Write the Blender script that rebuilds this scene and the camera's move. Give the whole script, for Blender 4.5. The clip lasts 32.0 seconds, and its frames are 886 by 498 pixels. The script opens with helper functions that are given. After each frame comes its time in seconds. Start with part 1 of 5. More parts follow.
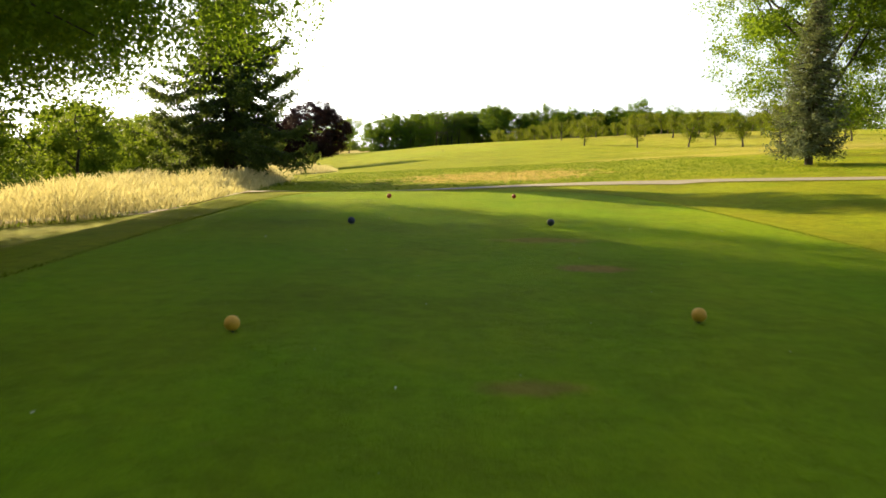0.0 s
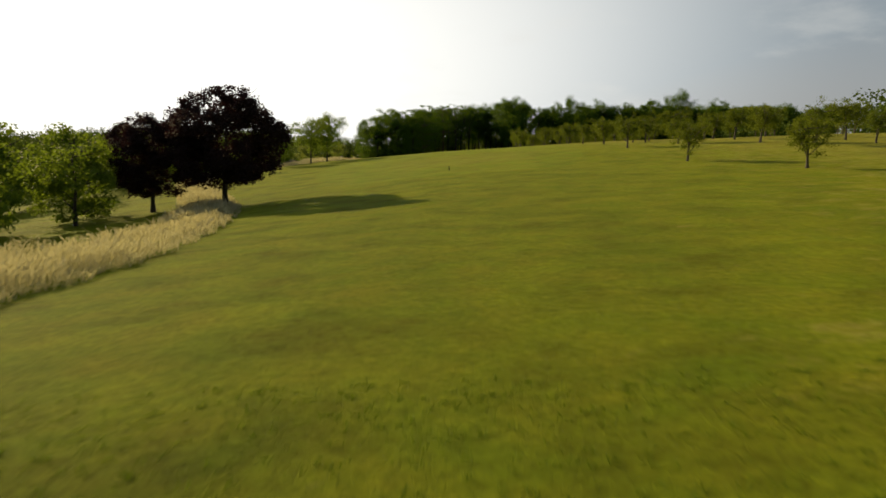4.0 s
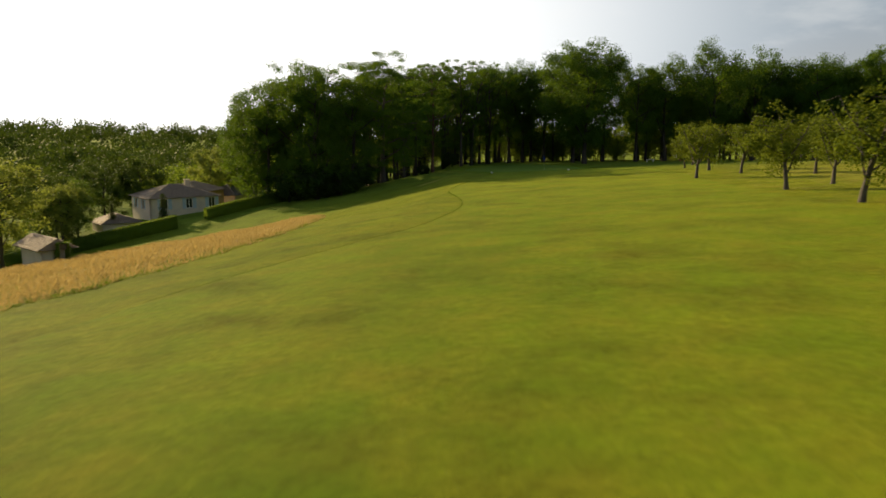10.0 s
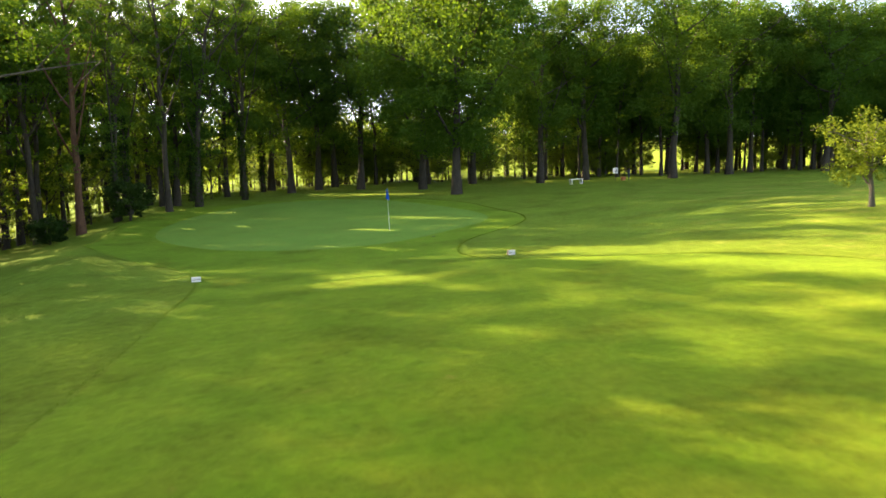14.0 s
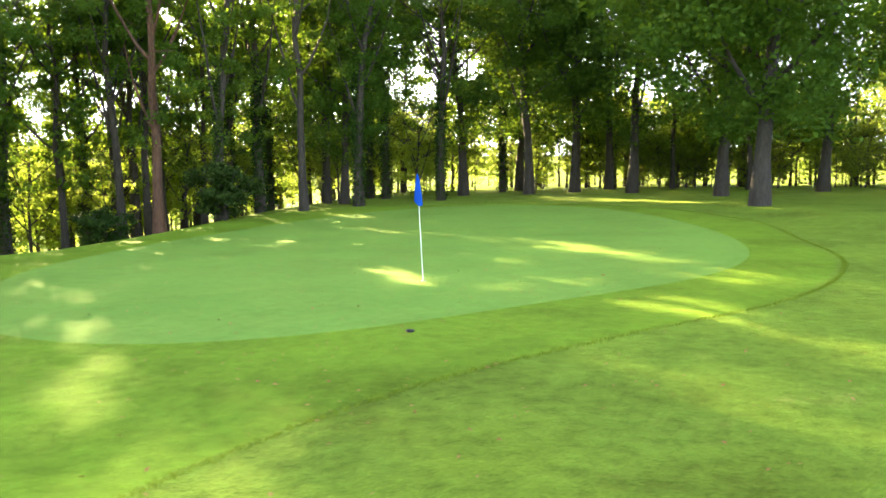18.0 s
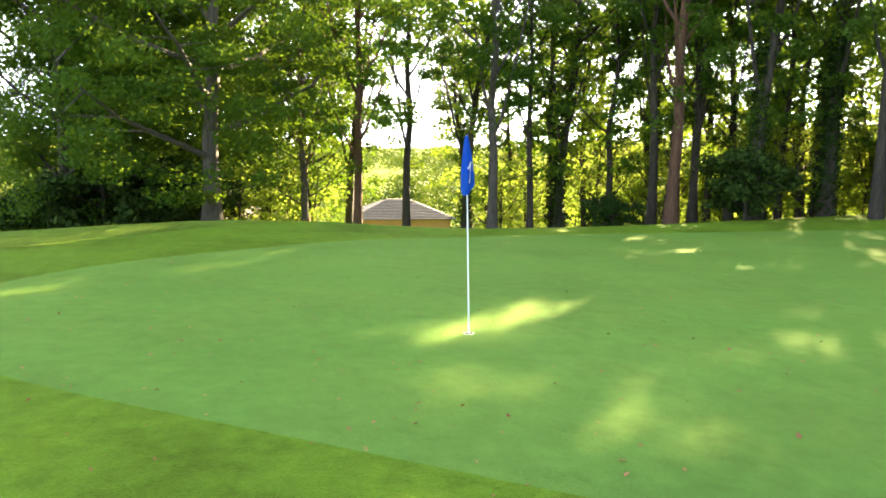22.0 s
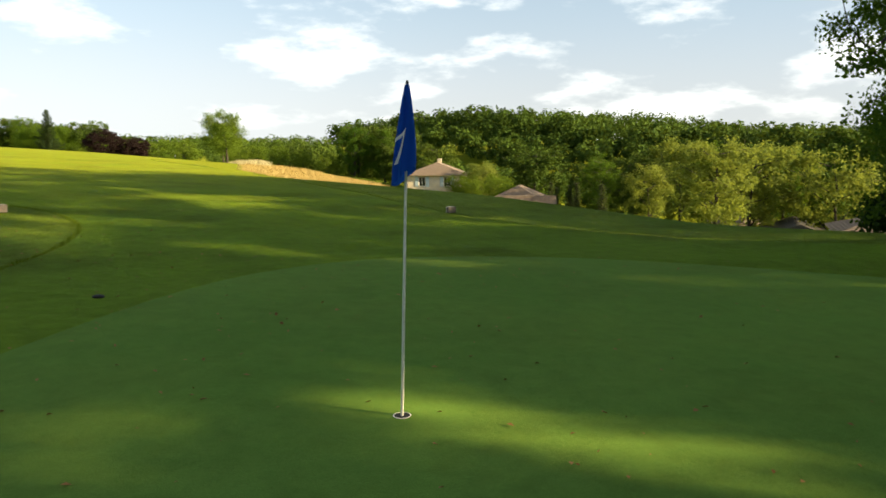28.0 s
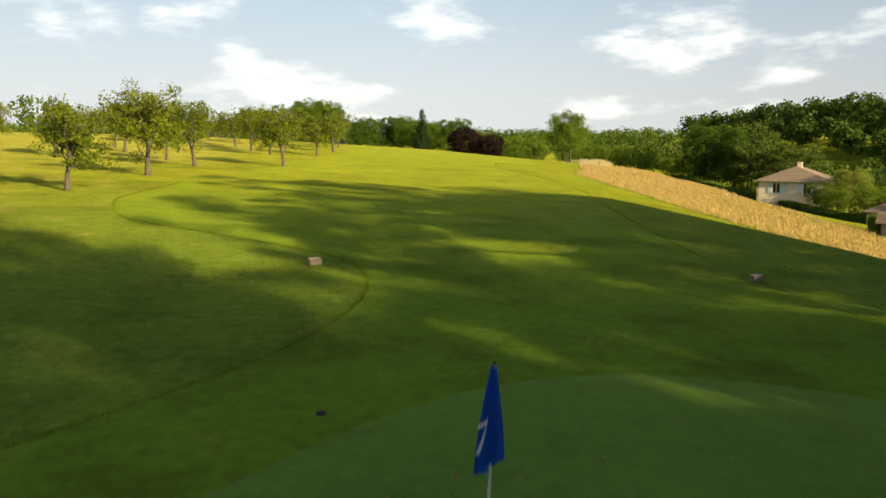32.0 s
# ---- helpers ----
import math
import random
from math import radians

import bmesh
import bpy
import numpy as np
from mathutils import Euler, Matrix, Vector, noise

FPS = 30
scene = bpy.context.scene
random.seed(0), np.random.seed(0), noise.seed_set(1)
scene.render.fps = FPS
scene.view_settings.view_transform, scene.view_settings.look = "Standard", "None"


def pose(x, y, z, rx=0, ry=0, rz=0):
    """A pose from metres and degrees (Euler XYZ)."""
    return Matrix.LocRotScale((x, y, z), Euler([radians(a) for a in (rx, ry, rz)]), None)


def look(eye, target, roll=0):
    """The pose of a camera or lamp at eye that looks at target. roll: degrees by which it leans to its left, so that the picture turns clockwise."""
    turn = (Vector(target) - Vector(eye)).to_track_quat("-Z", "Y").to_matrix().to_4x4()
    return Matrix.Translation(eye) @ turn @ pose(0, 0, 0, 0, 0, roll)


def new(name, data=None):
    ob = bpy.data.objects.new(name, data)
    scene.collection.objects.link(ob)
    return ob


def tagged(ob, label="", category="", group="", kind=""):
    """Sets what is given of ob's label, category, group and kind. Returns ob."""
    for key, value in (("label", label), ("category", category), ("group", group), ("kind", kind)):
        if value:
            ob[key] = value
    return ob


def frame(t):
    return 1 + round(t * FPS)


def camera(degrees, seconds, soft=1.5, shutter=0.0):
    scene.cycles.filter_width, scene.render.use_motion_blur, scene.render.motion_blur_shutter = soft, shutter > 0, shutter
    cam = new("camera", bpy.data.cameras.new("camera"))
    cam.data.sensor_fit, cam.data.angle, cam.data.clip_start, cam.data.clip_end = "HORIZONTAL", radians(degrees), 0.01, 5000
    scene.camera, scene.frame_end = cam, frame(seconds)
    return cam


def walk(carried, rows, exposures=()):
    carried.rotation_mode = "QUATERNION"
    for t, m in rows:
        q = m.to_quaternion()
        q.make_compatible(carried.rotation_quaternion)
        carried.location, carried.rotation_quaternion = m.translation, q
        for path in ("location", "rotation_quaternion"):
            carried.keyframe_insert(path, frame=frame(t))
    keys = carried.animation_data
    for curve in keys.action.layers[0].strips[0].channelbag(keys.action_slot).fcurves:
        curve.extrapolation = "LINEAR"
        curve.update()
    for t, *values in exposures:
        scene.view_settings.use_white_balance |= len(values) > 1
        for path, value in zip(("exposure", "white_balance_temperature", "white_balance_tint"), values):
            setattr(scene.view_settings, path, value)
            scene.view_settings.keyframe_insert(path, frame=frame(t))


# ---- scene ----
cam = camera(63.4, 32.0, soft=1.6, shutter=0.2)
PATH = [
    (0, (0.0, 0.0, 1.9), (0.031, 1.98, 1.616), 0.5),
    (0.5, (0.018, 2.6, 2.038), (0.046, 4.579, 1.753), 0.4),
    (1, (0.053, 5.783, 2.195), (0.079, 7.763, 1.911), 0.2),
    (1.5, (0.153, 9.434, 2.39), (0.177, 11.414, 2.107), 0.1),
    (2, (0.301, 14.093, 2.56), (0.323, 16.073, 2.273), 0.2),
    (2.5, (0.55, 20.114, 2.704), (0.566, 22.092, 2.413), 0.2),
    (3, (0.692, 27.366, 2.826), (0.706, 29.344, 2.535), 0.1),
    (3.5, (0.732, 35.478, 3.11), (0.744, 37.456, 2.818), 0.2),
    (5.5, (1.331, 85.072, 5.436), (1.33, 87.05, 5.141), 0.6),
    (6, (1.512, 98.819, 5.615), (1.507, 100.797, 5.319), 0.5),
    (6.5, (1.804, 112.578, 5.733), (1.792, 114.556, 5.435), 0.4),
    (7, (2.149, 126.315, 5.872), (2.13, 128.292, 5.57), 0.2),
    (7.5, (2.479, 140.18, 5.862), (2.456, 142.157, 5.559), 0.1),
    (8, (2.561, 153.318, 5.756), (2.534, 155.294, 5.449), 0.3),
    (8.5, (2.635, 166.723, 5.679), (2.606, 168.699, 5.369), 0.2),
    (9, (2.573, 180.045, 5.584), (2.544, 182.021, 5.273), 0.1),
    (9.5, (2.6, 192.786, 5.302), (2.588, 194.762, 4.99), 0.0),
    (10, (2.788, 204.622, 5.085), (2.799, 206.597, 4.772), -0.1),
    (10.5, (2.942, 215.765, 4.825), (2.994, 217.739, 4.51), -0.3),
    (11, (3.169, 226.218, 4.857), (3.314, 228.188, 4.543), -0.3),
    (11.5, (3.501, 235.3, 4.87), (3.777, 237.256, 4.559), -0.5),
    (12, (4.154, 243.698, 4.973), (4.567, 245.629, 4.659), -0.5),
    (12.5, (5.194, 252.347, 4.931), (5.732, 254.248, 4.619), -0.5),
    (13, (6.91, 261.651, 4.79), (7.481, 263.542, 4.481), -0.7),
    (13.5, (9.34, 271.478, 4.646), (9.917, 273.369, 4.344), -1.0),
    (15.5, (14.658, 289.5, 2.765), (15.049, 291.441, 2.482), -0.8),
    (16, (16.154, 292.134, 2.693), (16.464, 294.089, 2.41), -0.8),
    (16.5, (17.791, 294.736, 2.616), (17.974, 296.708, 2.336), -0.8),
    (17, (19.309, 296.866, 2.586), (19.312, 298.847, 2.311), -0.7),
    (17.5, (20.847, 298.666, 2.436), (20.624, 300.636, 2.169), -0.7),
    (18, (22.347, 300.442, 2.411), (21.904, 302.374, 2.147), -0.5),
    (18.5, (23.945, 302.163, 2.288), (23.29, 304.035, 2.03), -0.3),
    (19, (24.942, 304.445, 2.115), (24.008, 306.195, 1.856), -0.1),
    (19.5, (25.893, 305.718, 2.045), (24.729, 307.325, 1.789), 0.4),
    (20, (26.149, 306.75, 2.063), (24.81, 308.212, 1.802), 0.7),
    (20.5, (26.355, 307.849, 2.03), (24.853, 309.143, 1.767), 0.7),
    (21, (26.204, 309.027, 1.955), (24.564, 310.141, 1.689), 0.7),
    (21.5, (26.014, 310.111, 1.899), (24.258, 311.03, 1.63), 0.7),
    (22, (25.779, 311.109, 1.86), (23.929, 311.82, 1.588), 0.5),
    (22.5, (25.666, 311.955, 1.881), (23.751, 312.461, 1.607), 0.0),
    (23, (25.578, 312.791, 1.915), (23.617, 313.075, 1.641), -0.5),
    (23.5, (25.192, 313.614, 1.9), (23.212, 313.679, 1.625), -0.5),
    (24, (24.753, 314.368, 1.881), (22.777, 314.214, 1.608), -0.7),
    (24.5, (24.205, 315.019, 1.819), (22.256, 314.662, 1.548), -0.5),
    (25, (23.689, 315.609, 1.762), (21.797, 315.019, 1.492), -0.6),
    (25.5, (23.214, 316.159, 1.722), (21.419, 315.319, 1.451), -0.4),
    (26, (22.618, 316.577, 1.628), (20.94, 315.523, 1.357), -0.2),
    (26.5, (22.177, 317.003, 1.605), (20.62, 315.776, 1.337), -0.2),
    (28.5, (20.909, 318.136, 1.601), (19.918, 316.42, 1.332), -0.2),
    (29, (20.682, 318.321, 1.62), (19.847, 316.524, 1.35), -0.1),
    (29.5, (20.482, 318.495, 1.644), (19.792, 316.638, 1.372), -0.1),
    (30, (20.297, 318.632, 1.662), (19.753, 316.727, 1.39), -0.1),
    (30.5, (20.13, 318.762, 1.684), (19.734, 316.821, 1.411), -0.2),
    (31, (19.956, 318.849, 1.701), (19.679, 316.888, 1.427), -0.2),
    (31.5, (19.773, 318.719, 2.018), (19.498, 316.758, 1.737), -0.2),
    (32, (19.505, 317.711, 3.198), (19.229, 315.751, 2.908), -0.2),
]
walk(cam, [(t, look(eye, target, roll)) for t, eye, target, roll in PATH],
     exposures=[(0.0, 2.1, 6750, 7), (1.0, 1.8, 6750, 7), (2.0, 1.4, 6700, 8), (3.0, 0.9, 6650, 8), (6.0, 0.28, 6600, 8), (9.0, 0.55, 6550, 9), (10.5, 1.05, 6500, 10), (12.0, 1.8, 6500, 10),
                (13.5, 2.8, 6450, 10), (15.5, 4.05, 6400, 10), (19.0, 4.4, 6300, 15), (23.0, 3.85, 6300, 11), (26.0, 2.85, 6350, 5), (29.0, 1.45, 6600, 7), (32.0, 1.4, 6650, 7)])

# ---- light ----
SUN_ELEV, SUN_TO = radians(18.8), (-0.665, 0.747)
world = bpy.data.worlds.new("sky")
scene.world = world
world.use_nodes = True
wn, wl = world.node_tree.nodes, world.node_tree.links
sky = wn.new("ShaderNodeTexSky")
sky.sky_type, sky.sun_disc = "NISHITA", False
sky.sun_elevation = SUN_ELEV
sky.sun_rotation = math.atan2(SUN_TO[0], SUN_TO[1])
sky.air_density, sky.dust_density, sky.ozone_density = 1.0, 0.8, 2.0
# evening haze: a white veil low over the land, brightest towards the sun, with thin cloud
tex = wn.new("ShaderNodeTexCoord")
sep = wn.new("ShaderNodeSeparateXYZ")
wl.new(tex.outputs["Generated"], sep.inputs[0])


def ranged(value, a0, a1, b0, b1):
    r = wn.new("ShaderNodeMapRange")
    r.interpolation_type = "SMOOTHSTEP"
    for key, val in (("From Min", a0), ("From Max", a1), ("To Min", b0), ("To Max", b1)):
        r.inputs[key].default_value = val
    wl.new(value, r.inputs["Value"])
    return r.outputs[0]


def sums(kind, a, b):
    m = wn.new("ShaderNodeMath")
    m.operation = kind
    for k, q in enumerate((a, b)):
        if isinstance(q, float):
            m.inputs[k].default_value = q
        else:
            wl.new(q, m.inputs[k])
    return m.outputs[0]


toward = wn.new("ShaderNodeVectorMath")
toward.operation = "DOT_PRODUCT"
toward.inputs[1].default_value = (SUN_TO[0] * math.cos(SUN_ELEV), SUN_TO[1] * math.cos(SUN_ELEV), math.sin(SUN_ELEV))
wl.new(tex.outputs["Generated"], toward.inputs[0])
glow = sums("ADD", ranged(toward.outputs["Value"], 0.3, 0.97, 13.0, 46.0), ranged(toward.outputs["Value"], -0.7, 0.0, 3.5, 0.0))
warm = ranged(toward.outputs["Value"], 0.1, 0.85, 0.0, 1.0)
south = ranged(sep.outputs["Y"], -0.3, 0.25, 0.85, 0.25)
stretch = wn.new("ShaderNodeMapping")
stretch.inputs["Scale"].default_value = (2.2, 2.2, 6.5)
stretch.inputs["Location"].default_value = (0.35, 0.1, 0.2)
wl.new(tex.outputs["Generated"], stretch.inputs["Vector"])
puff = wn.new("ShaderNodeTexNoise")
puff.inputs["Scale"].default_value, puff.inputs["Detail"].default_value, puff.inputs["Roughness"].default_value = 2.6, 9.0, 0.55
wl.new(stretch.outputs[0], puff.inputs["Vector"])
cover = ranged(puff.outputs["Fac"], 0.52, 0.72, 0.0, 0.9)
low = ranged(sep.outputs["Z"], 0.05, 0.65, 0.94, 0.2)
near_sun = ranged(toward.outputs["Value"], 0.8, 0.99, 0.0, 0.9)
veil = wn.new("ShaderNodeMix")
veil.data_type = "RGBA"
wl.new(sums("MAXIMUM", low, near_sun), veil.inputs["Factor"])
wl.new(sky.outputs[0], veil.inputs["A"])
white = wn.new("ShaderNodeMix")
white.data_type, white.blend_type = "RGBA", "MULTIPLY"
white.inputs["Factor"].default_value = 1.0
tone = wn.new("ShaderNodeMix")
tone.data_type = "RGBA"
tone.inputs["A"].default_value, tone.inputs["B"].default_value = (0.73, 0.9, 1.06, 1), (1.0, 0.985, 0.95, 1)
wl.new(sums("MAXIMUM", warm, ranged(sep.outputs["Z"], 0.02, 0.22, 0.75, 0.0)), tone.inputs["Factor"])
wl.new(tone.outputs["Result"], white.inputs["A"])
wl.new(glow, white.inputs["B"])
wl.new(white.outputs["Result"], veil.inputs["B"])
wn["Background"].inputs["Strength"].default_value = 0.0205
cloud = wn.new("ShaderNodeMix")
cloud.data_type = "RGBA"
cloud.inputs["B"].default_value = (27.0, 26.4, 25.2, 1)
wl.new(sums("MULTIPLY", cover, south), cloud.inputs["Factor"])
wl.new(veil.outputs["Result"], cloud.inputs["A"])
wl.new(cloud.outputs["Result"], wn["Background"].inputs["Color"])
sun = new("sun", bpy.data.lights.new("sun", "SUN"))
sun.data.energy, sun.data.angle, sun.data.color = 5.0, radians(0.6), (1.0, 0.75, 0.4)
sun.matrix_world = look((0, 0, 60), (-SUN_TO[0], -SUN_TO[1], 60 - math.tan(SUN_ELEV)))


# ---- lie of the land ----
def spline(knots, v):
    """Smooth monotone-ish curve through a few (position, value) pairs."""
    kx = np.array([k[0] for k in knots], float)
    ky = np.array([k[1] for k in knots], float)
    d = np.diff(ky) / np.diff(kx)
    m = np.r_[d[0], (d[1:] * np.diff(kx)[:-1] + d[:-1] * np.diff(kx)[1:]) / (kx[2:] - kx[:-2]), d[-1]]
    v = np.clip(np.asarray(v, float), kx[0], kx[-1])
    i = np.clip(np.searchsorted(kx, v) - 1, 0, len(kx) - 2)
    h = kx[i + 1] - kx[i]
    s = (v - kx[i]) / h
    return ((1 + 2 * s) * (1 - s) ** 2 * ky[i] + s * (1 - s) ** 2 * h * m[i]
            + s * s * (3 - 2 * s) * ky[i + 1] + s * s * (s - 1) * h * m[i + 1])


def smooth(a, b, v):
    s = np.clip((np.asarray(v, float) - a) / (b - a), 0, 1)
    return s * s * (3 - 2 * s)


CENTRE = [(-200, -1.5), (-40, 0.0), (8, 0.25), (30, 0.15), (46, 0.2), (80, 0.1), (120, 0.75), (165, 1.8), (195, 1.75),
          (231, 0.9), (277, -0.05), (305, -0.35), (325, -0.75), (345, -0.9), (400, -2.0), (520, -6.0)]
RIGHT = [(-40, 0.02), (60, 0.06), (100, 0.062), (140, 0.085), (180, 0.066), (217, 0.078), (265, 0.06), (290, 0.05), (320, 0.032), (345, 0.02), (420, 0.01)]
LEFT = [(-40, 0.03), (44, 0.052), (105, 0.133), (175, 0.105), (195, 0.1), (240, 0.155), (270, 0.21), (290, 0.265), (312, 0.19), (330, 0.23), (360, 0.22), (420, 0.18)]


def ground_z(x, y):
    """Height of the land."""
    x, y = np.asarray(x, float), np.asarray(y, float)
    z = spline(CENTRE, y)
    xr = 60 * np.tanh(np.maximum(x, 0) / 60)
    xl = 45 * np.tanh(np.maximum(4.5 * smooth(238, 272, y) - x, 0) / 45)
    z = z + spline(RIGHT, y) * xr - spline(LEFT, y) * xl
    # the putting green lies on a low shelf that falls away on its west side
    g = np.hypot((x - 15.5) / 17.0, (y - 317.0) / 15.0)
    z = z - (0.33 + 0.006 * (x - 15.5)) * (1 - smooth(0.75, 1.5, g))
    bump = np.hypot((x + 1.0) / 9.0, (y - 313.0) / 7.0)
    z = z + 0.64 * (1 - smooth(0.0, 1.3, bump))
    # the tee is a flat platform
    t = np.maximum(np.abs(x - 1.0) / 7.5, np.abs(y - 5.0) / 20.0)
    w = 1 - smooth(0.86, 1.25, t)
    z = z * (1 - w) + 0.42 * w
    # soft undulation, then the valley and the hills far off
    z = z + 0.10 * np.sin(x * 0.11 + 0.6) * np.sin(y * 0.083) * smooth(26, 60, y) * (1 - smooth(270, 290, y))
    z = z - 9 * smooth(30, 110, -x) * smooth(60, 150, y) * (1 - 0.55 * smooth(250, 330, y))
    z = z - 1.9 * smooth(26, 36, -x) * smooth(150, 190, y) * (1 - smooth(240, 258, y))
    z = z + 8 * smooth(150, 192, -x) * (1 - smooth(330, 480, -x)) * np.exp(-((y - 100) / 175) ** 2)
    z = z + 17 * np.exp(-((x + 240) / 190) ** 2 - ((y - 660) / 190) ** 2)
    z = z + 17 * smooth(380, 1000, -x) * (1 + 0.2 * np.sin(y * 0.006 + 1.0))
    z = z + 9 * smooth(60, 500, -y - 60) * (1 + 0.3 * np.sin(x * 0.006))
    z = z + 8 * smooth(60, 500, y - 460)
    return z

# ---- mesh helpers ----
def mesh_from(name, verts, faces, material=None, smooth_shade=False):
    """A mesh from an array of vertices and an array of faces with one number of corners."""
    verts, faces = np.asarray(verts, np.float32), np.asarray(faces, np.int32)
    me = bpy.data.meshes.new(name)
    me.vertices.add(len(verts))
    me.vertices.foreach_set("co", verts.ravel())
    k = faces.shape[1]
    me.loops.add(faces.size)
    me.loops.foreach_set("vertex_index", faces.ravel())
    me.polygons.add(len(faces))
    me.polygons.foreach_set("loop_start", np.arange(len(faces), dtype=np.int32) * k)
    if smooth_shade:
        me.polygons.foreach_set("use_smooth", np.ones(len(faces), bool))
    me.update(calc_edges=True)
    me.validate()
    if material:
        me.materials.append(material)
    return me


def part(name, bm, material, parent, label=""):
    """Links a bmesh, or a ready mesh, as one mesh object under a thing."""
    if isinstance(bm, bmesh.types.BMesh):
        me = bpy.data.meshes.new(name)
        bm.to_mesh(me)
        bm.free()
        me.materials.append(material)
    else:
        me = bm
    ob = new(name, me)
    ob.parent = parent
    return tagged(ob, label)


def empty(name, x, y, z=None, turn=0.0):
    ob = new(name)
    ob.empty_display_size = 0.2
    ob.matrix_basis = pose(x, y, float(ground_z(x, y)) if z is None else z, 0, 0, turn)
    return ob


def box(bm, x0, y0, z0, x1, y1, z1, bevel=0.0):
    r = bmesh.ops.create_cube(bm, size=1.0)
    bmesh.ops.scale(bm, vec=(x1 - x0, y1 - y0, z1 - z0), verts=r["verts"])
    bmesh.ops.translate(bm, vec=((x0 + x1) / 2, (y0 + y1) / 2, (z0 + z1) / 2), verts=r["verts"])
    if bevel:
        es = list({e for v in r["verts"] for e in v.link_edges})
        bmesh.ops.bevel(bm, geom=es, offset=bevel, segments=2, affect="EDGES", profile=0.5)


def rod(bm, a, b, r0, r1=None, seg=10):
    a, b = Vector(a), Vector(b)
    m = Matrix.Translation((a + b) / 2) @ (b - a).to_track_quat("Z", "Y").to_matrix().to_4x4()
    bmesh.ops.create_cone(bm, cap_ends=True, segments=seg, radius1=r0, radius2=r0 if r1 is None else r1, depth=(b - a).length, matrix=m)


def tube(points, radii, sides=6):
    """Vertices and quads of a tapered tube along points."""
    points, radii = np.asarray(points, float), np.asarray(radii, float)
    d = np.gradient(points, axis=0)
    d /= np.linalg.norm(d, axis=1)[:, None] + 1e-9
    ref = np.where(np.abs(d[:, 2:3]) > 0.9, [[1.0, 0, 0]], [[0, 0, 1.0]])
    u = np.cross(d, ref)
    u /= np.linalg.norm(u, axis=1)[:, None] + 1e-9
    v = np.cross(d, u)
    a = np.arange(sides) * 2 * np.pi / sides
    ring = points[:, None] + radii[:, None, None] * (np.cos(a)[None, :, None] * u[:, None] + np.sin(a)[None, :, None] * v[:, None])
    n = len(points)
    i, j = np.meshgrid(np.arange(n - 1), np.arange(sides), indexing="ij")
    k = (j + 1) % sides
    f = np.stack([i * sides + j, i * sides + k, (i + 1) * sides + k, (i + 1) * sides + j], -1).reshape(-1, 4)
    return ring.reshape(-1, 3), f


def joined(pieces):
    vs, fs, n = [], [], 0
    for v, f in pieces:
        vs.append(v)
        fs.append(f + n)
        n += len(v)
    return np.concatenate(vs), np.concatenate(fs)


def leaves(rng, centres, spread, size, out_from, flat=0.35, ratio=0.62, facing=0.5, loose=0.75):
    """Small leaf blades, four corners each, round the given centres."""
    n = len(centres)
    p = centres + np.clip(rng.normal(size=(n, 3)), -1.7, 1.7) * spread
    out = p - out_from
    out /= np.linalg.norm(out, axis=1)[:, None] + 1e-6
    nor = out * facing + rng.normal(size=(n, 3)) * loose + np.array([0, 0, flat])
    nor /= np.linalg.norm(nor, axis=1)[:, None] + 1e-6
    a = np.cross(nor, rng.normal(size=(n, 3)))
    a /= np.linalg.norm(a, axis=1)[:, None] + 1e-6
    b = np.cross(nor, a)
    s = size * rng.uniform(0.65, 1.35, (n, 1))
    q = np.stack([p - a * s * 0.5, p + b * s * ratio * 0.5 + a * s * 0.08 - nor * s * 0.08, p + a * s * 0.55, p - b * s * ratio * 0.5 + a * s * 0.08 - nor * s * 0.08], 1)
    return q.reshape(-1, 3), np.arange(4 * n).reshape(-1, 4)


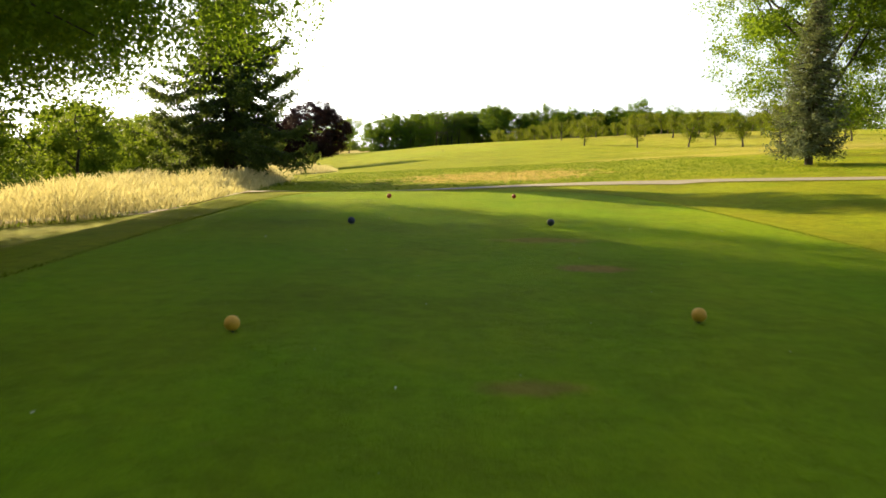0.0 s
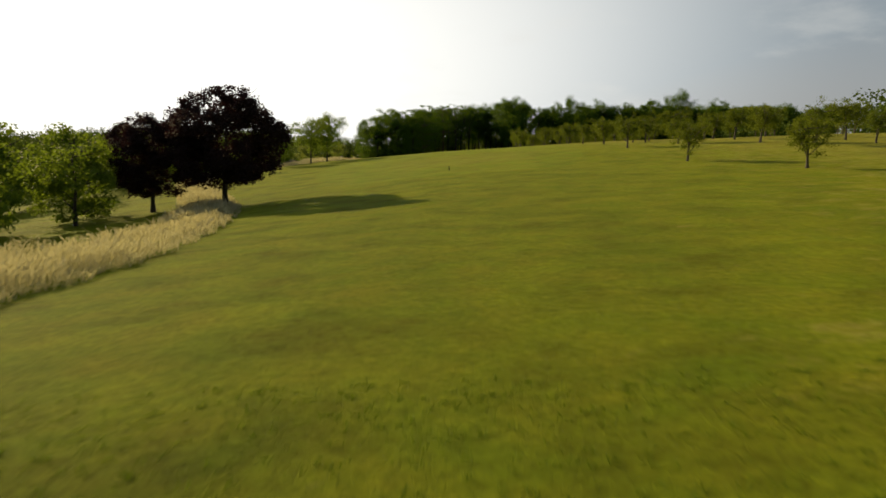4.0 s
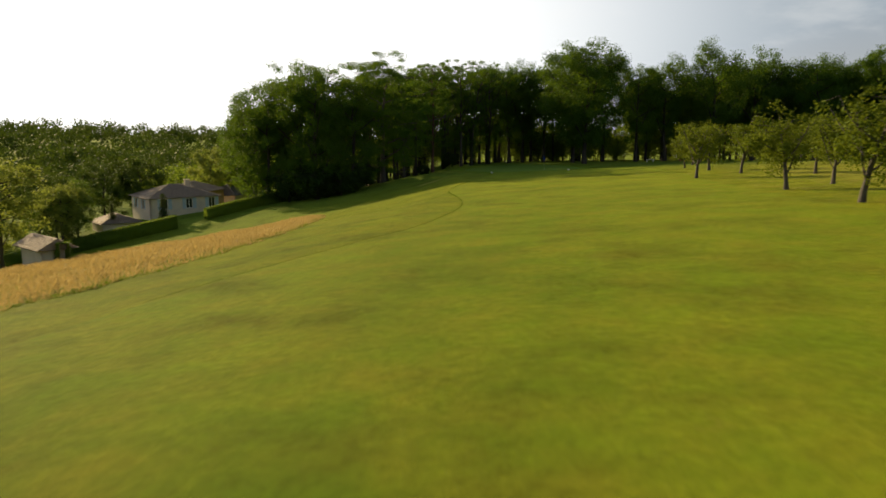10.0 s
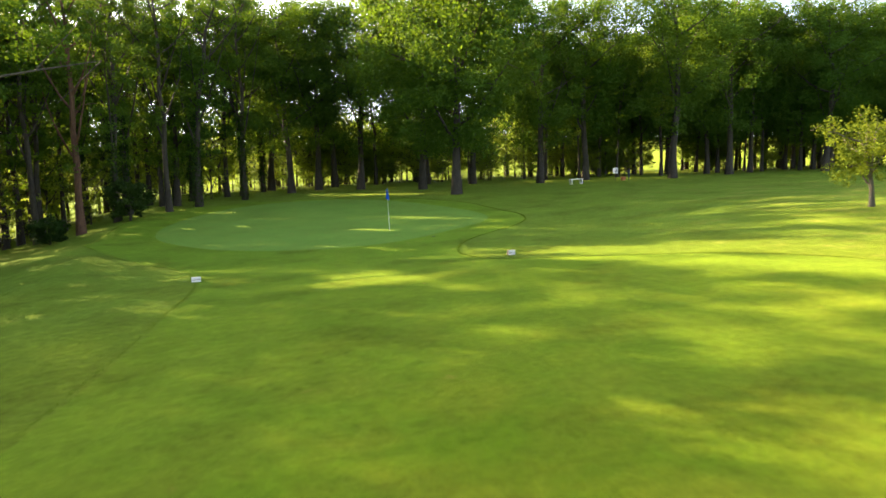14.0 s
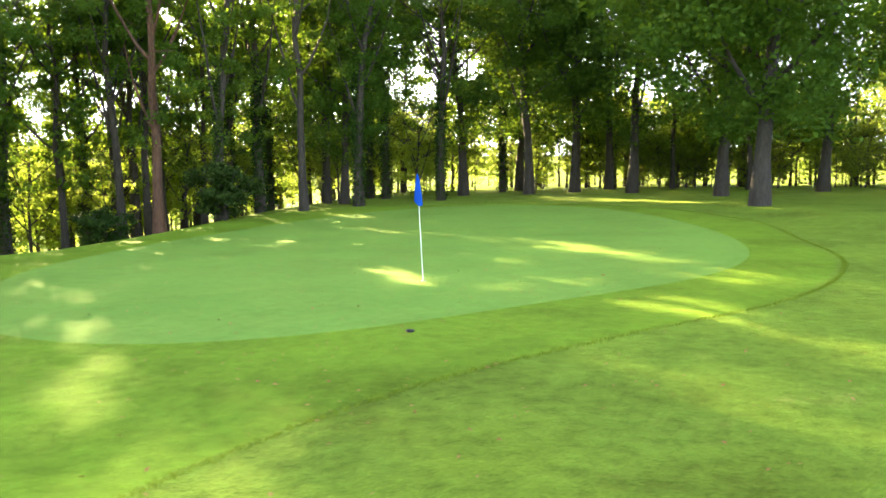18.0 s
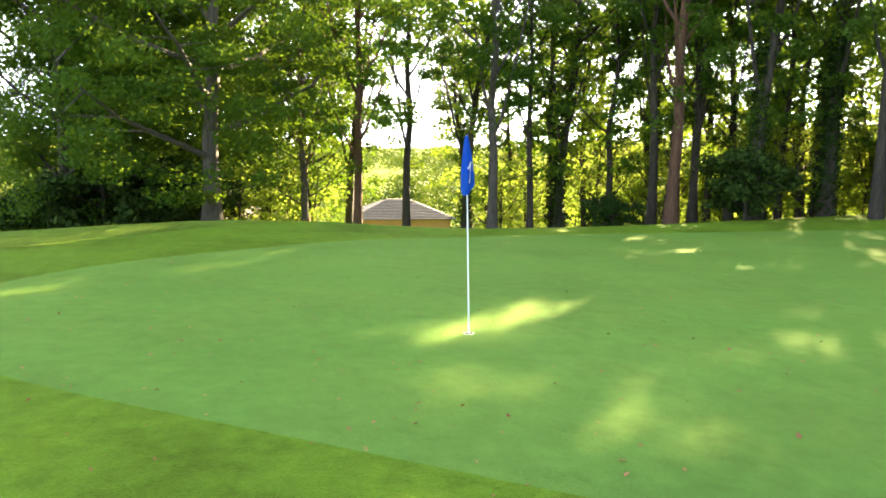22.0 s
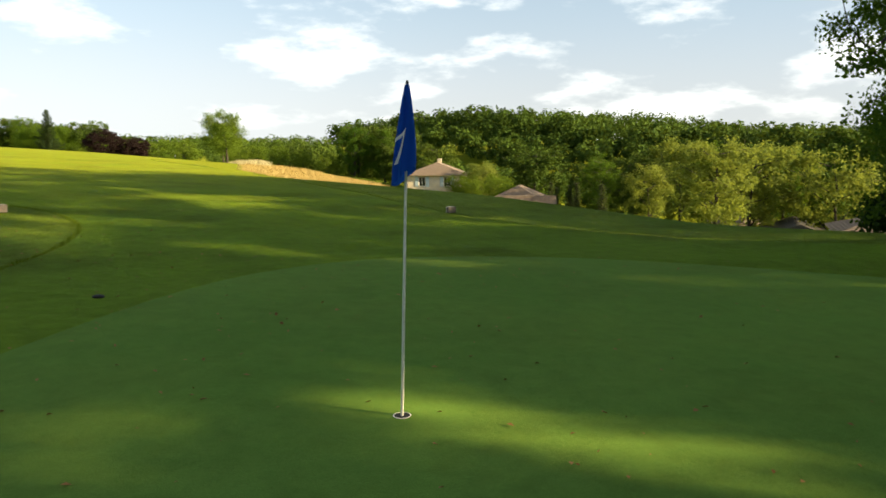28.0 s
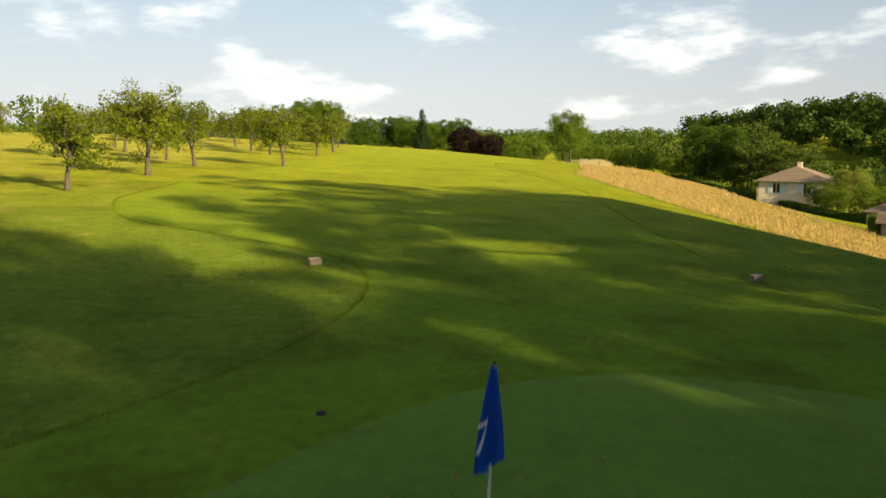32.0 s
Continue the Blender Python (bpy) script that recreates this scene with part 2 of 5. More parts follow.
def tree_meshes(name, seed, height, bole, radius, n_clump, per_clump, leaf, trunk_r, bark, leaf_mat, clump=0.11, limbs=9, crown_low=None, lean=0.0, flatten=0.0, open_=0.25, up=0.5, sides=7, inner=0.0, pad=0.7):
    """A broadleaf tree: a tapering trunk with limbs and branches, and a crown of leaf clumps along them."""
    rng = np.random.default_rng(seed)
    low = bole if crown_low is None else crown_low
    n = 9
    t = np.linspace(0, 1, n)
    top = height * 0.88
    bend = np.cumsum(rng.normal(size=(n, 2)) * 0.016 * height, axis=0)
    bend -= bend[0]
    la = rng.uniform(0, 6.28)
    axis = np.c_[bend * t[:, None] + np.outer(t ** 1.5, [np.cos(la) * lean * height, np.sin(la) * lean * height]), t * top]
    axis[0, 2] = -0.3
    rad = trunk_r * (1 - t) ** 0.8 + 0.03
    rad[0] *= 1.45
    pieces = [tube(axis, rad, sides)]
    mid = np.array([axis[-1, 0] * 0.6, axis[-1, 1] * 0.6, (low + height) / 2])
    half = (height - low) / 2
    tips = []
    for i in range(limbs):
        h = bole * 0.9 + (top - bole * 0.9) * ((i + rng.uniform(0, 0.8)) / limbs) ** 0.9
        k = np.interp(h, axis[:, 2], np.arange(n))
        start = np.array([np.interp(k, np.arange(n), axis[:, c]) for c in range(3)])
        ang = i * 2.4 + rng.uniform(-0.5, 0.5)
        rel = np.clip((h - mid[2]) / half, -0.95, 0.95)
        reach = radius * np.sqrt(max(0.12, 1 - (rel * 0.85) ** 2)) * rng.uniform(0.75, 1.08)
        rise = (height - h) * rng.uniform(0.25, 0.6) * up * 2 - (0.12 * reach if rel < -0.3 else 0)
        s = np.linspace(0, 1, 6)
        wig = np.cumsum(rng.normal(size=(6, 3)) * 0.035 * reach, axis=0)
        line = start + np.outer(s, [np.cos(ang) * reach, np.sin(ang) * reach, 0]) + np.outer(s ** 1.3, [0, 0, rise]) + wig * s[:, None]
        r0 = max(0.03, trunk_r * 0.42 * (1 - 0.55 * h / height))
        pieces.append(tube(line, r0 * (1 - s) ** 0.8 + 0.015, 5))
        tips.append(line[3:])
        for j in range(4):
            b0 = line[2 + j % 4]
            d = rng.normal(size=3) * [1, 1, 0.6] + [0, 0, 0.35]
            d /= np.linalg.norm(d)
            ln = reach * rng.uniform(0.25, 0.45)
            tw = b0 + np.outer(np.linspace(0, 1, 4), d * ln)
            pieces.append(tube(tw, np.linspace(r0 * 0.35, 0.012, 4), 4))
            tips.append(tw[1:])
    tips = np.concatenate(tips)
    # clump centres: by the branches, and over the crown's uneven shell
    m = n_clump // 2
    c1 = tips[rng.integers(0, len(tips), n_clump - m)] + rng.normal(size=(n_clump - m, 3)) * radius * 0.10
    d = rng.normal(size=(m, 3))
    d /= np.linalg.norm(d, axis=1)[:, None]
    d[:, 2] = np.where(d[:, 2] < 0, d[:, 2] * (1 - flatten), d[:, 2])
    lump = 1 + 0.16 * np.sin(d[:, 0] * 4 + seed) * np.sin(d[:, 1] * 5 + 2 * seed) + 0.1 * np.sin(d[:, 2] * 7 + seed)
    shell = rng.uniform(open_, 1.0, m) ** 0.45
    c2 = mid + d * np.array([radius, radius, half]) * (lump * shell)[:, None]
    # leafy shoots close round the trunk
    k = int(n_clump * inner)
    h3 = rng.uniform(low, top * 0.92, k)
    a3, r3 = rng.uniform(0, 6.283, k), radius * rng.uniform(0.05, 0.4, k)
    c3 = np.stack([np.interp(h3, axis[:, 2], axis[:, 0]) + r3 * np.cos(a3), np.interp(h3, axis[:, 2], axis[:, 1]) + r3 * np.sin(a3), h3], 1)
    c = np.concatenate([c1, c2, c3])
    if not lean:
        out = np.linalg.norm((c - mid) / [radius, radius, half], axis=1)
        c = mid + (c - mid) / np.maximum(1, out / 1.02)[:, None]
    c[:, 2] = np.maximum(c[:, 2], low * 0.85)
    size = rng.uniform(0.6, 1.25, len(c))
    idx = np.repeat(np.arange(len(c)), per_clump)
    v, f = leaves(rng, c[idx], (radius * clump * size[idx])[:, None] * [1, 1, pad], leaf, mid)
    wood = mesh_from(name + "_trunk", *joined(pieces), bark, True)
    crown = mesh_from(name + "_crown", v, f, leaf_mat)
    return wood, crown


def conifer_meshes(name, seed, height, radius, bark, leaf_mat, tiers=26, low=0.8, droop=0.35, leaf=0.22, per=16, hang=0.12, ragged=0.25, spray=0.16):
    """A cedar or spruce: tiers of drooping boughs set with flat sprays."""
    rng = np.random.default_rng(seed)
    t = np.linspace(0, 1, 8)
    pieces = [tube(np.c_[rng.normal(size=8) * 0.05, rng.normal(size=8) * 0.05, t * height - 0.2], height * 0.022 * (1 - t) + 0.02, 8)]
    cs = []
    for i in range(tiers):
        h = low + (height * 0.98 - low) * (i / tiers) ** 1.05
        rel = (h - low) / (height - low)
        n = int(6 - 2 * rel)
        for j in range(n):
            ang = i * 1.9 + j * 6.283 / n + rng.uniform(-0.35, 0.35)
            ln = radius * (1 - rel) ** 0.8 * rng.uniform(0.9 - ragged, 0.9 + ragged) + 0.25
            s = np.linspace(0, 1, 6)
            z = h + ln * (0.1 * np.sin(s * 2.6) - droop * np.sin(s * 2.3) ** 2 * s + 0.16 * s ** 4)
            line = np.c_[np.cos(ang) * ln * s, np.sin(ang) * ln * s, z] + rng.normal(size=(6, 3)) * 0.04
            pieces.append(tube(line, 0.05 * (1 - s) + 0.008, 4))
            m = max(4, int(per * ln / 1.2))
            k = rng.uniform(0.12, 1.02, m) * 5
            pt = np.stack([np.interp(k, np.arange(6), line[:, q]) for q in range(3)], 1)
            side = np.array([-np.sin(ang), np.cos(ang), 0])
            pt += np.outer(rng.normal(size=m) * ln * spray * (1.15 - k / 5), side)
            pt[:, 2] -= 0.05 + hang * rng.exponential(0.5, m)
            cs.append(pt)
    c = np.concatenate(cs)
    idx = np.repeat(np.arange(len(c)), 3)
    v, f = leaves(rng, c[idx], np.array([0.13, 0.13, 0.09]), leaf, np.array([0, 0, height * 0.2]), flat=0.9, ratio=0.45)
    return mesh_from(name + "_trunk", *joined(pieces), bark, True), mesh_from(name + "_crown", v, f, leaf_mat)


def plant(kind, meshes, x, y, label, category="tree", scale=1.0, turn=0.0, group="", sink=0.0, tall=1.0):
    """A tree of its own on the ground at x, y."""
    ob = empty(kind, x, y, float(ground_z(x, y)) - sink, turn)
    ob.scale = (scale, scale, scale * tall)
    part("trunk", meshes[0], None, ob)
    part("crown", meshes[1], None, ob)
    return tagged(ob, label, category, group)


# ---- materials ----
def material(name):
    m = bpy.data.materials.new(name)
    m.use_nodes = True
    return m, m.node_tree.nodes, m.node_tree.links, m.node_tree.nodes["Principled BSDF"]


def noise_node(n, l, coord, scale, detail=4.0, rough=0.6):
    t = n.new("ShaderNodeTexNoise")
    t.inputs["Scale"].default_value, t.inputs["Detail"].default_value, t.inputs["Roughness"].default_value = scale, detail, rough
    l.new(coord, t.inputs["Vector"])
    return t


def ramp(n, l, fac, stops):
    r = n.new("ShaderNodeValToRGB")
    while len(r.color_ramp.elements) < len(stops):
        r.color_ramp.elements.new(0.5)
    for e, (p, c) in zip(r.color_ramp.elements, stops):
        e.position, e.color = p, (*c, 1)
    l.new(fac, r.inputs["Fac"])
    return r


def blend(n, l, fac, a, b, mode="MIX"):
    m = n.new("ShaderNodeMix")
    m.data_type, m.blend_type = "RGBA", mode
    for s, v in ((m.inputs["Factor"], fac), (m.inputs["A"], a), (m.inputs["B"], b)):
        if hasattr(v, "is_output"):
            l.new(v, s)
        else:
            s.default_value = v if isinstance(v, (int, float)) else (*v, 1)
    return m.outputs["Result"]


def turf(name, dark, light, dry, dry_amount, fine=55.0, bump=0.5, patch=0.22, olive=(0.15, 0.125, 0.02), zones=(), greener=None, rough_tuft=0.8, mottle=1.0, sheen=0.12):
    """Grass seen from a few metres: blade grain, tufts, patches and dry spots; zones: (x, y, radius, strength) of parched ground."""
    m, n, l, p = material(name)
    pos = n.new("ShaderNodeNewGeometry").outputs["Position"]
    grain = noise_node(n, l, pos, fine, 3, 0.7)
    tuft = noise_node(n, l, pos, 4.5, 6, 0.7)
    broad = noise_node(n, l, pos, patch, 4, 0.6)
    mid = noise_node(n, l, pos, 0.5, 5, 0.65)
    spots = noise_node(n, l, pos, 0.8, 7, 0.72)
    base = blend(n, l, ramp(n, l, broad.outputs["Fac"], [(0.35, (0, 0, 0)), (0.65, (1, 1, 1))]).outputs["Color"], dark, light)
    base = blend(n, l, ramp(n, l, mid.outputs["Fac"], [(0.38, (0, 0, 0)), (0.68, (0.72, 0.72, 0.72))]).outputs["Color"], base, olive)
    if greener:
        # the base turns to a greener colour round the putting green, with an uneven edge
        sp_ = n.new("ShaderNodeSeparateXYZ")
        l.new(pos, sp_.inputs[0])
        mad = n.new("ShaderNodeMath")
        mad.operation = "MULTIPLY_ADD"
        l.new(broad.outputs["Fac"], mad.inputs[0])
        mad.inputs[1].default_value = 24.0
        l.new(sp_.outputs["Y"], mad.inputs[2])
        north_mix = n.new("ShaderNodeMapRange")
        north_mix.inputs["From Min"].default_value, north_mix.inputs["From Max"].default_value = 290.0, 318.0
        l.new(mad.outputs[0], north_mix.inputs["Value"])
        greener_mix = blend(n, l, mid.outputs["Fac"], tuple(c * 0.78 for c in greener), tuple(c * 1.25 for c in greener))
        base = blend(n, l, north_mix.outputs[0], base, greener_mix)
    tuf = ramp(n, l, tuft.outputs["Fac"], [(0.3, (0.5, 0.52, 0.5)), (0.7, (1.35, 1.33, 1.3))])
    base = blend(n, l, rough_tuft, base, tuf.outputs["Color"], "MULTIPLY")
    worn = noise_node(n, l, pos, 0.33, 7, 0.68)
    wr = ramp(n, l, worn.outputs["Fac"], [(0.3, (0.55, 0.54, 0.55)), (0.5, (1.0, 1.0, 1.0)), (0.72, (1.3, 1.22, 1.1))])
    base = blend(n, l, mottle, base, wr.outputs["Color"], "MULTIPLY")
    gr = ramp(n, l, grain.outputs["Fac"], [(0.3, (0.5, 0.55, 0.5)), (0.7, (1.35, 1.35, 1.25))])
    base = blend(n, l, 0.6, base, gr.outputs["Color"], "MULTIPLY")
    lo = 0.72 - dry_amount * 0.35
    dr = ramp(n, l, spots.outputs["Fac"], [(lo, (0, 0, 0)), (lo + 0.16, (1, 1, 1))])
    base = blend(n, l, dr.outputs["Color"], base, dry)
    for zx, zy, rx, ry, amount in zones:
        mp = n.new("ShaderNodeMapping")
        mp.vector_type = "TEXTURE"
        mp.inputs["Location"].default_value = (zx, zy, 0)
        mp.inputs["Scale"].default_value = (rx, ry, 1000)
        l.new(pos, mp.inputs["Vector"])
        ln_ = n.new("ShaderNodeVectorMath")
        ln_.operation = "LENGTH"
        l.new(mp.outputs[0], ln_.inputs[0])
        add_ = n.new("ShaderNodeMath")
        add_.operation = "MULTIPLY_ADD"
        l.new(spots.outputs["Fac"], add_.inputs[0])
        add_.inputs[1].default_value = -2.6
        l.new(ln_.outputs["Value"], add_.inputs[2])
        rg = n.new("ShaderNodeMapRange")
        rg.inputs["From Min"].default_value, rg.inputs["From Max"].default_value = -0.75, -0.25
        rg.inputs["To Min"].default_value, rg.inputs["To Max"].default_value = amount, 0.0
        l.new(add_.outputs[0], rg.inputs["Value"])
        tint = blend(n, l, 0.7, dry, tuf.outputs["Color"], "MULTIPLY")
        base = blend(n, l, rg.outputs[0], base, tint)
    l.new(base, p.inputs["Base Color"])
    p.inputs["Roughness"].default_value = 0.9
    p.inputs["Diffuse Roughness"].default_value = 0.22
    p.inputs["Specular IOR Level"].default_value = 0.02
    p.inputs["Sheen Weight"].default_value, p.inputs["Sheen Roughness"].default_value = sheen, 0.5
    p.inputs["Sheen Tint"].default_value = (0.75, 0.8, 0.1, 1)
    add = n.new("ShaderNodeMath")
    add.operation = "MULTIPLY_ADD"
    l.new(tuft.outputs["Fac"], add.inputs[0])
    add.inputs[1].default_value = 2.5
    l.new(grain.outputs["Fac"], add.inputs[2])
    b = n.new("ShaderNodeBump")
    b.inputs["Strength"].default_value, b.inputs["Distance"].default_value = bump, 0.04
    l.new(add.outputs[0], b.inputs["Height"])
    l.new(b.outputs["Normal"], p.inputs["Normal"])
    return m


def foliage(name, dark, light, through_, glow=0.45, vary=0.5):
    """Leaves that let light through, each a little different."""
    m, n, l, p = material(name)
    geo = n.new("ShaderNodeNewGeometry")
    info = n.new("ShaderNodeObjectInfo")
    isl = geo.outputs["Random Per Island"]
    col = blend(n, l, isl, dark, light)
    hue = n.new("ShaderNodeHueSaturation")
    mr = n.new("ShaderNodeMapRange")
    l.new(info.outputs["Random"], mr.inputs["Value"])
    mr.inputs["To Min"].default_value, mr.inputs["To Max"].default_value = 0.5 - 0.025 * vary, 0.5 + 0.02 * vary
    l.new(mr.outputs[0], hue.inputs["Hue"])
    mv = n.new("ShaderNodeMapRange")
    l.new(info.outputs["Random"], mv.inputs["Value"])
    mv.inputs["To Min"].default_value, mv.inputs["To Max"].default_value = 1 + 0.25 * vary, 1 - 0.25 * vary
    l.new(mv.outputs[0], hue.inputs["Value"])
    l.new(col, hue.inputs["Color"])
    l.new(hue.outputs[0], p.inputs["Base Color"])
    p.inputs["Roughness"].default_value = 0.7
    p.inputs["Specular IOR Level"].default_value = 0.05
    tr = n.new("ShaderNodeBsdfTranslucent")
    tr.inputs["Color"].default_value = (*through_, 1)
    mix = n.new("ShaderNodeMixShader")
    mix.inputs[0].default_value = glow
    l.new(p.outputs[0], mix.inputs[1])
    l.new(tr.outputs[0], mix.inputs[2])
    l.new(mix.outputs[0], n["Material Output"].inputs["Surface"])
    return m


def bark_material(name, dark, light, scale=6.0):
    m, n, l, p = material(name)
    tc = n.new("ShaderNodeTexCoord").outputs["Object"]
    mp = n.new("ShaderNodeMapping")
    mp.inputs["Scale"].default_value = (scale, scale, scale * 0.25)
    l.new(tc, mp.inputs["Vector"])
    a = noise_node(n, l, mp.outputs[0], 2.0, 6, 0.7)
    l.new(ramp(n, l, a.outputs["Fac"], [(0.3, dark), (0.7, light)]).outputs[0], p.inputs["Base Color"])
    p.inputs["Roughness"].default_value = 0.9
    b = n.new("ShaderNodeBump")
    b.inputs["Strength"].default_value, b.inputs["Distance"].default_value = 0.8, 0.05
    l.new(a.outputs["Fac"], b.inputs["Height"])
    l.new(b.outputs["Normal"], p.inputs["Normal"])
    return m


def plain(name, colour, rough=0.6, metal=0.0, vary=0.25, scale=3.0):
    """Paint, plaster, tile and the like, with slight mottling."""
    m, n, l, p = material(name)
    tc = n.new("ShaderNodeTexCoord").outputs["Object"]
    a = noise_node(n, l, tc, scale, 6, 0.65)
    d = tuple(c * (1 - vary) for c in colour)
    u = tuple(min(1, c * (1 + vary * 0.6)) for c in colour)
    l.new(ramp(n, l, a.outputs["Fac"], [(0.3, d), (0.7, u)]).outputs[0], p.inputs["Base Color"])
    p.inputs["Roughness"].default_value, p.inputs["Metallic"].default_value = rough, metal
    return m


M_ROUGH = turf("rough_turf", (0.095, 0.145, 0.006), (0.155, 0.202, 0.009), (0.36, 0.28, 0.09), 0.13, fine=30, bump=0.9, olive=(0.165, 0.166, 0.01), greener=(0.085, 0.155, 0.02),
               zones=[(1.9, 294.9, 2.3, 0.9, 0.75), (3.4, 38.0, 5.2, 5.2, 0.85), (22, 56, 14, 5, 0.5), (45, 70, 26, 22, 0.45), (52, 180, 30, 140, 0.3), (34, 235, 8, 40, 0.15)])
M_FAIRWAY = turf("fairway_turf", (0.092, 0.157, 0.006), (0.14, 0.202, 0.009), (0.19, 0.145, 0.03), 0.2, bump=0.62, patch=0.12, olive=(0.164, 0.166, 0.012), greener=(0.078, 0.16, 0.014), rough_tuft=0.62, mottle=1.35, zones=[(8, 188, 9, 6, 0.4), (4, 140, 12, 14, 0.25)])
M_GREEN = turf("green_turf", (0.064, 0.16, 0.031), (0.08, 0.178, 0.037), (0.2, 0.22, 0.06), 0.0, fine=120, bump=0.28, olive=(0.084, 0.165, 0.034), rough_tuft=0.35, mottle=0.45)
M_TEE = turf("tee_turf", (0.084, 0.192, 0.004), (0.124, 0.23, 0.006), (0.2, 0.11, 0.045), 0.08, fine=90, bump=0.7, olive=(0.142, 0.2, 0.008), rough_tuft=0.6,
             zones=[(2.0, 8.6, 0.5, 0.3, 0.75), (1.6, 11.2, 0.9, 0.4, 0.6), (0.6, 4.2, 0.35, 0.2, 0.6)])
M_DRYGRASS = foliage("dry_grass_blades", (0.33, 0.3, 0.165), (0.58, 0.54, 0.36), (0.44, 0.41, 0.2), 0.4, 0.3)
M_GOLDGRASS = foliage("golden_grass_blades", (0.33, 0.25, 0.09), (0.5, 0.4, 0.17), (0.4, 0.29, 0.1), 0.35, 0.3)
M_STRAWBLADE = foliage("straw_blades", (0.32, 0.25, 0.09), (0.54, 0.43, 0.19), (0.42, 0.33, 0.12), 0.35, 0.3)
M_GRASSBLADE = foliage("green_grass_blades", (0.075, 0.13, 0.008), (0.14, 0.2, 0.012), (0.16, 0.24, 0.018), 0.25, 0.3)
M_OAKLEAF = foliage("oak_leaves", (0.022, 0.055, 0.008), (0.056, 0.11, 0.014), (0.17, 0.28, 0.014), 0.28)
M_UNDERLEAF = foliage("understorey_leaves", (0.07, 0.115, 0.014), (0.14, 0.2, 0.026), (0.3, 0.4, 0.04), 0.5)
M_LIMELEAF = foliage("lime_leaves", (0.032, 0.07, 0.008), (0.075, 0.13, 0.014), (0.22, 0.34, 0.02), 0.38)
M_IVY = foliage("ivy_leaves", (0.012, 0.03, 0.006), (0.034, 0.064, 0.012), (0.06, 0.1, 0.012), 0.12)
M_LIGHTLEAF = foliage("bright_leaves", (0.06, 0.105, 0.012), (0.12, 0.18, 0.02), (0.2, 0.28, 0.02), 0.36)
M_FRUITLEAF = foliage("fruit_tree_leaves", (0.06, 0.09, 0.008), (0.125, 0.16, 0.014), (0.2, 0.25, 0.016), 0.26)
M_PURPLE = foliage("purple_leaves", (0.012, 0.009, 0.009), (0.03, 0.017, 0.017), (0.05, 0.015, 0.012), 0.12)
M_CEDAR = foliage("cedar_needles", (0.022, 0.042, 0.018), (0.055, 0.085, 0.03), (0.13, 0.18, 0.03), 0.34)
M_BLUECEDAR = foliage("blue_cedar_needles", (0.05, 0.075, 0.05), (0.11, 0.14, 0.085), (0.15, 0.18, 0.06), 0.3)
M_FARLEAF = foliage("far_leaves", (0.034, 0.062, 0.01), (0.07, 0.112, 0.016), (0.12, 0.17, 0.018), 0.16)
M_HEDGE = foliage("hedge_leaves", (0.05, 0.09, 0.015), (0.10, 0.17, 0.025), (0.2, 0.28, 0.03), 0.35)
M_BARK = bark_material("oak_bark", (0.014, 0.012, 0.009), (0.055, 0.045, 0.033))
M_PALEBARK = bark_material("pale_bark", (0.035, 0.03, 0.024), (0.1, 0.088, 0.07))
M_REDBARK = bark_material("reddish_bark", (0.045, 0.022, 0.013), (0.13, 0.065, 0.036))
M_YELLOWLEAF = foliage("yellow_green_leaves", (0.09, 0.13, 0.022), (0.155, 0.2, 0.04), (0.28, 0.33, 0.045), 0.36)
M_CREAM = plain("cream_render", (0.62, 0.54, 0.42), 0.9, 0, 0.12, 1.5)
M_YELLOW = plain("yellow_render", (0.55, 0.4, 0.2), 0.9, 0, 0.12, 1.5)
M_ORANGE = plain("ochre_render", (0.55, 0.33, 0.14), 0.9, 0, 0.12, 1.5)
M_ROOF = plain("terracotta_tiles", (0.2, 0.155, 0.12), 0.85, 0, 0.4, 5.0)
M_ROOFDARK = plain("weathered_tiles", (0.075, 0.066, 0.06), 0.85, 0, 0.4, 5.0)
M_GREYWOOD = plain("weathered_wood", (0.2, 0.17, 0.14), 0.85, 0, 0.3, 14.0)
M_WHITE = plain("white_paint", (0.78, 0.76, 0.72), 0.5, 0, 0.08)
M_WHITECLOTH = plain("white_cloth", (0.75, 0.77, 0.78), 0.8, 0, 0.05)
M_SHUTTER = plain("blue_shutter_paint", (0.38, 0.48, 0.55), 0.7, 0, 0.1)
M_GLASS = plain("dark_window_glass", (0.03, 0.035, 0.04), 0.08, 0, 0.1)
M_YELLOWPAINT = plain("yellow_paint", (0.62, 0.35, 0.04), 0.6, 0, 0.25, 9.0)
M_BLUEPAINT = plain("blue_paint", (0.006, 0.014, 0.055), 0.6, 0, 0.2, 9.0)
M_REDPAINT = plain("red_paint", (0.24, 0.014, 0.012), 0.6, 0, 0.3, 9.0)
M_BLUECLOTH = foliage("blue_cloth", (0.012, 0.075, 0.42), (0.014, 0.085, 0.46), (0.02, 0.12, 0.6), 0.35, 0.0)
M_DARKMETAL = plain("dark_metal", (0.03, 0.03, 0.032), 0.5, 0.6, 0.2)
M_DARKWOOD = plain("dark_stained_wood", (0.025, 0.02, 0.016), 0.75, 0, 0.3, 12.0)
# also colours the disc that stands for the shade in the cup
M_BLACK = plain("black_plastic_and_shade", (0.012, 0.012, 0.012), 0.9, 0, 0.1)
M_TERRACOTTA = plain("terracotta", (0.38, 0.14, 0.06), 0.8, 0, 0.2)
M_DEADLEAF = foliage("dead_leaves", (0.16, 0.08, 0.035), (0.3, 0.17, 0.08), (0.3, 0.15, 0.05), 0.2, 0.3)
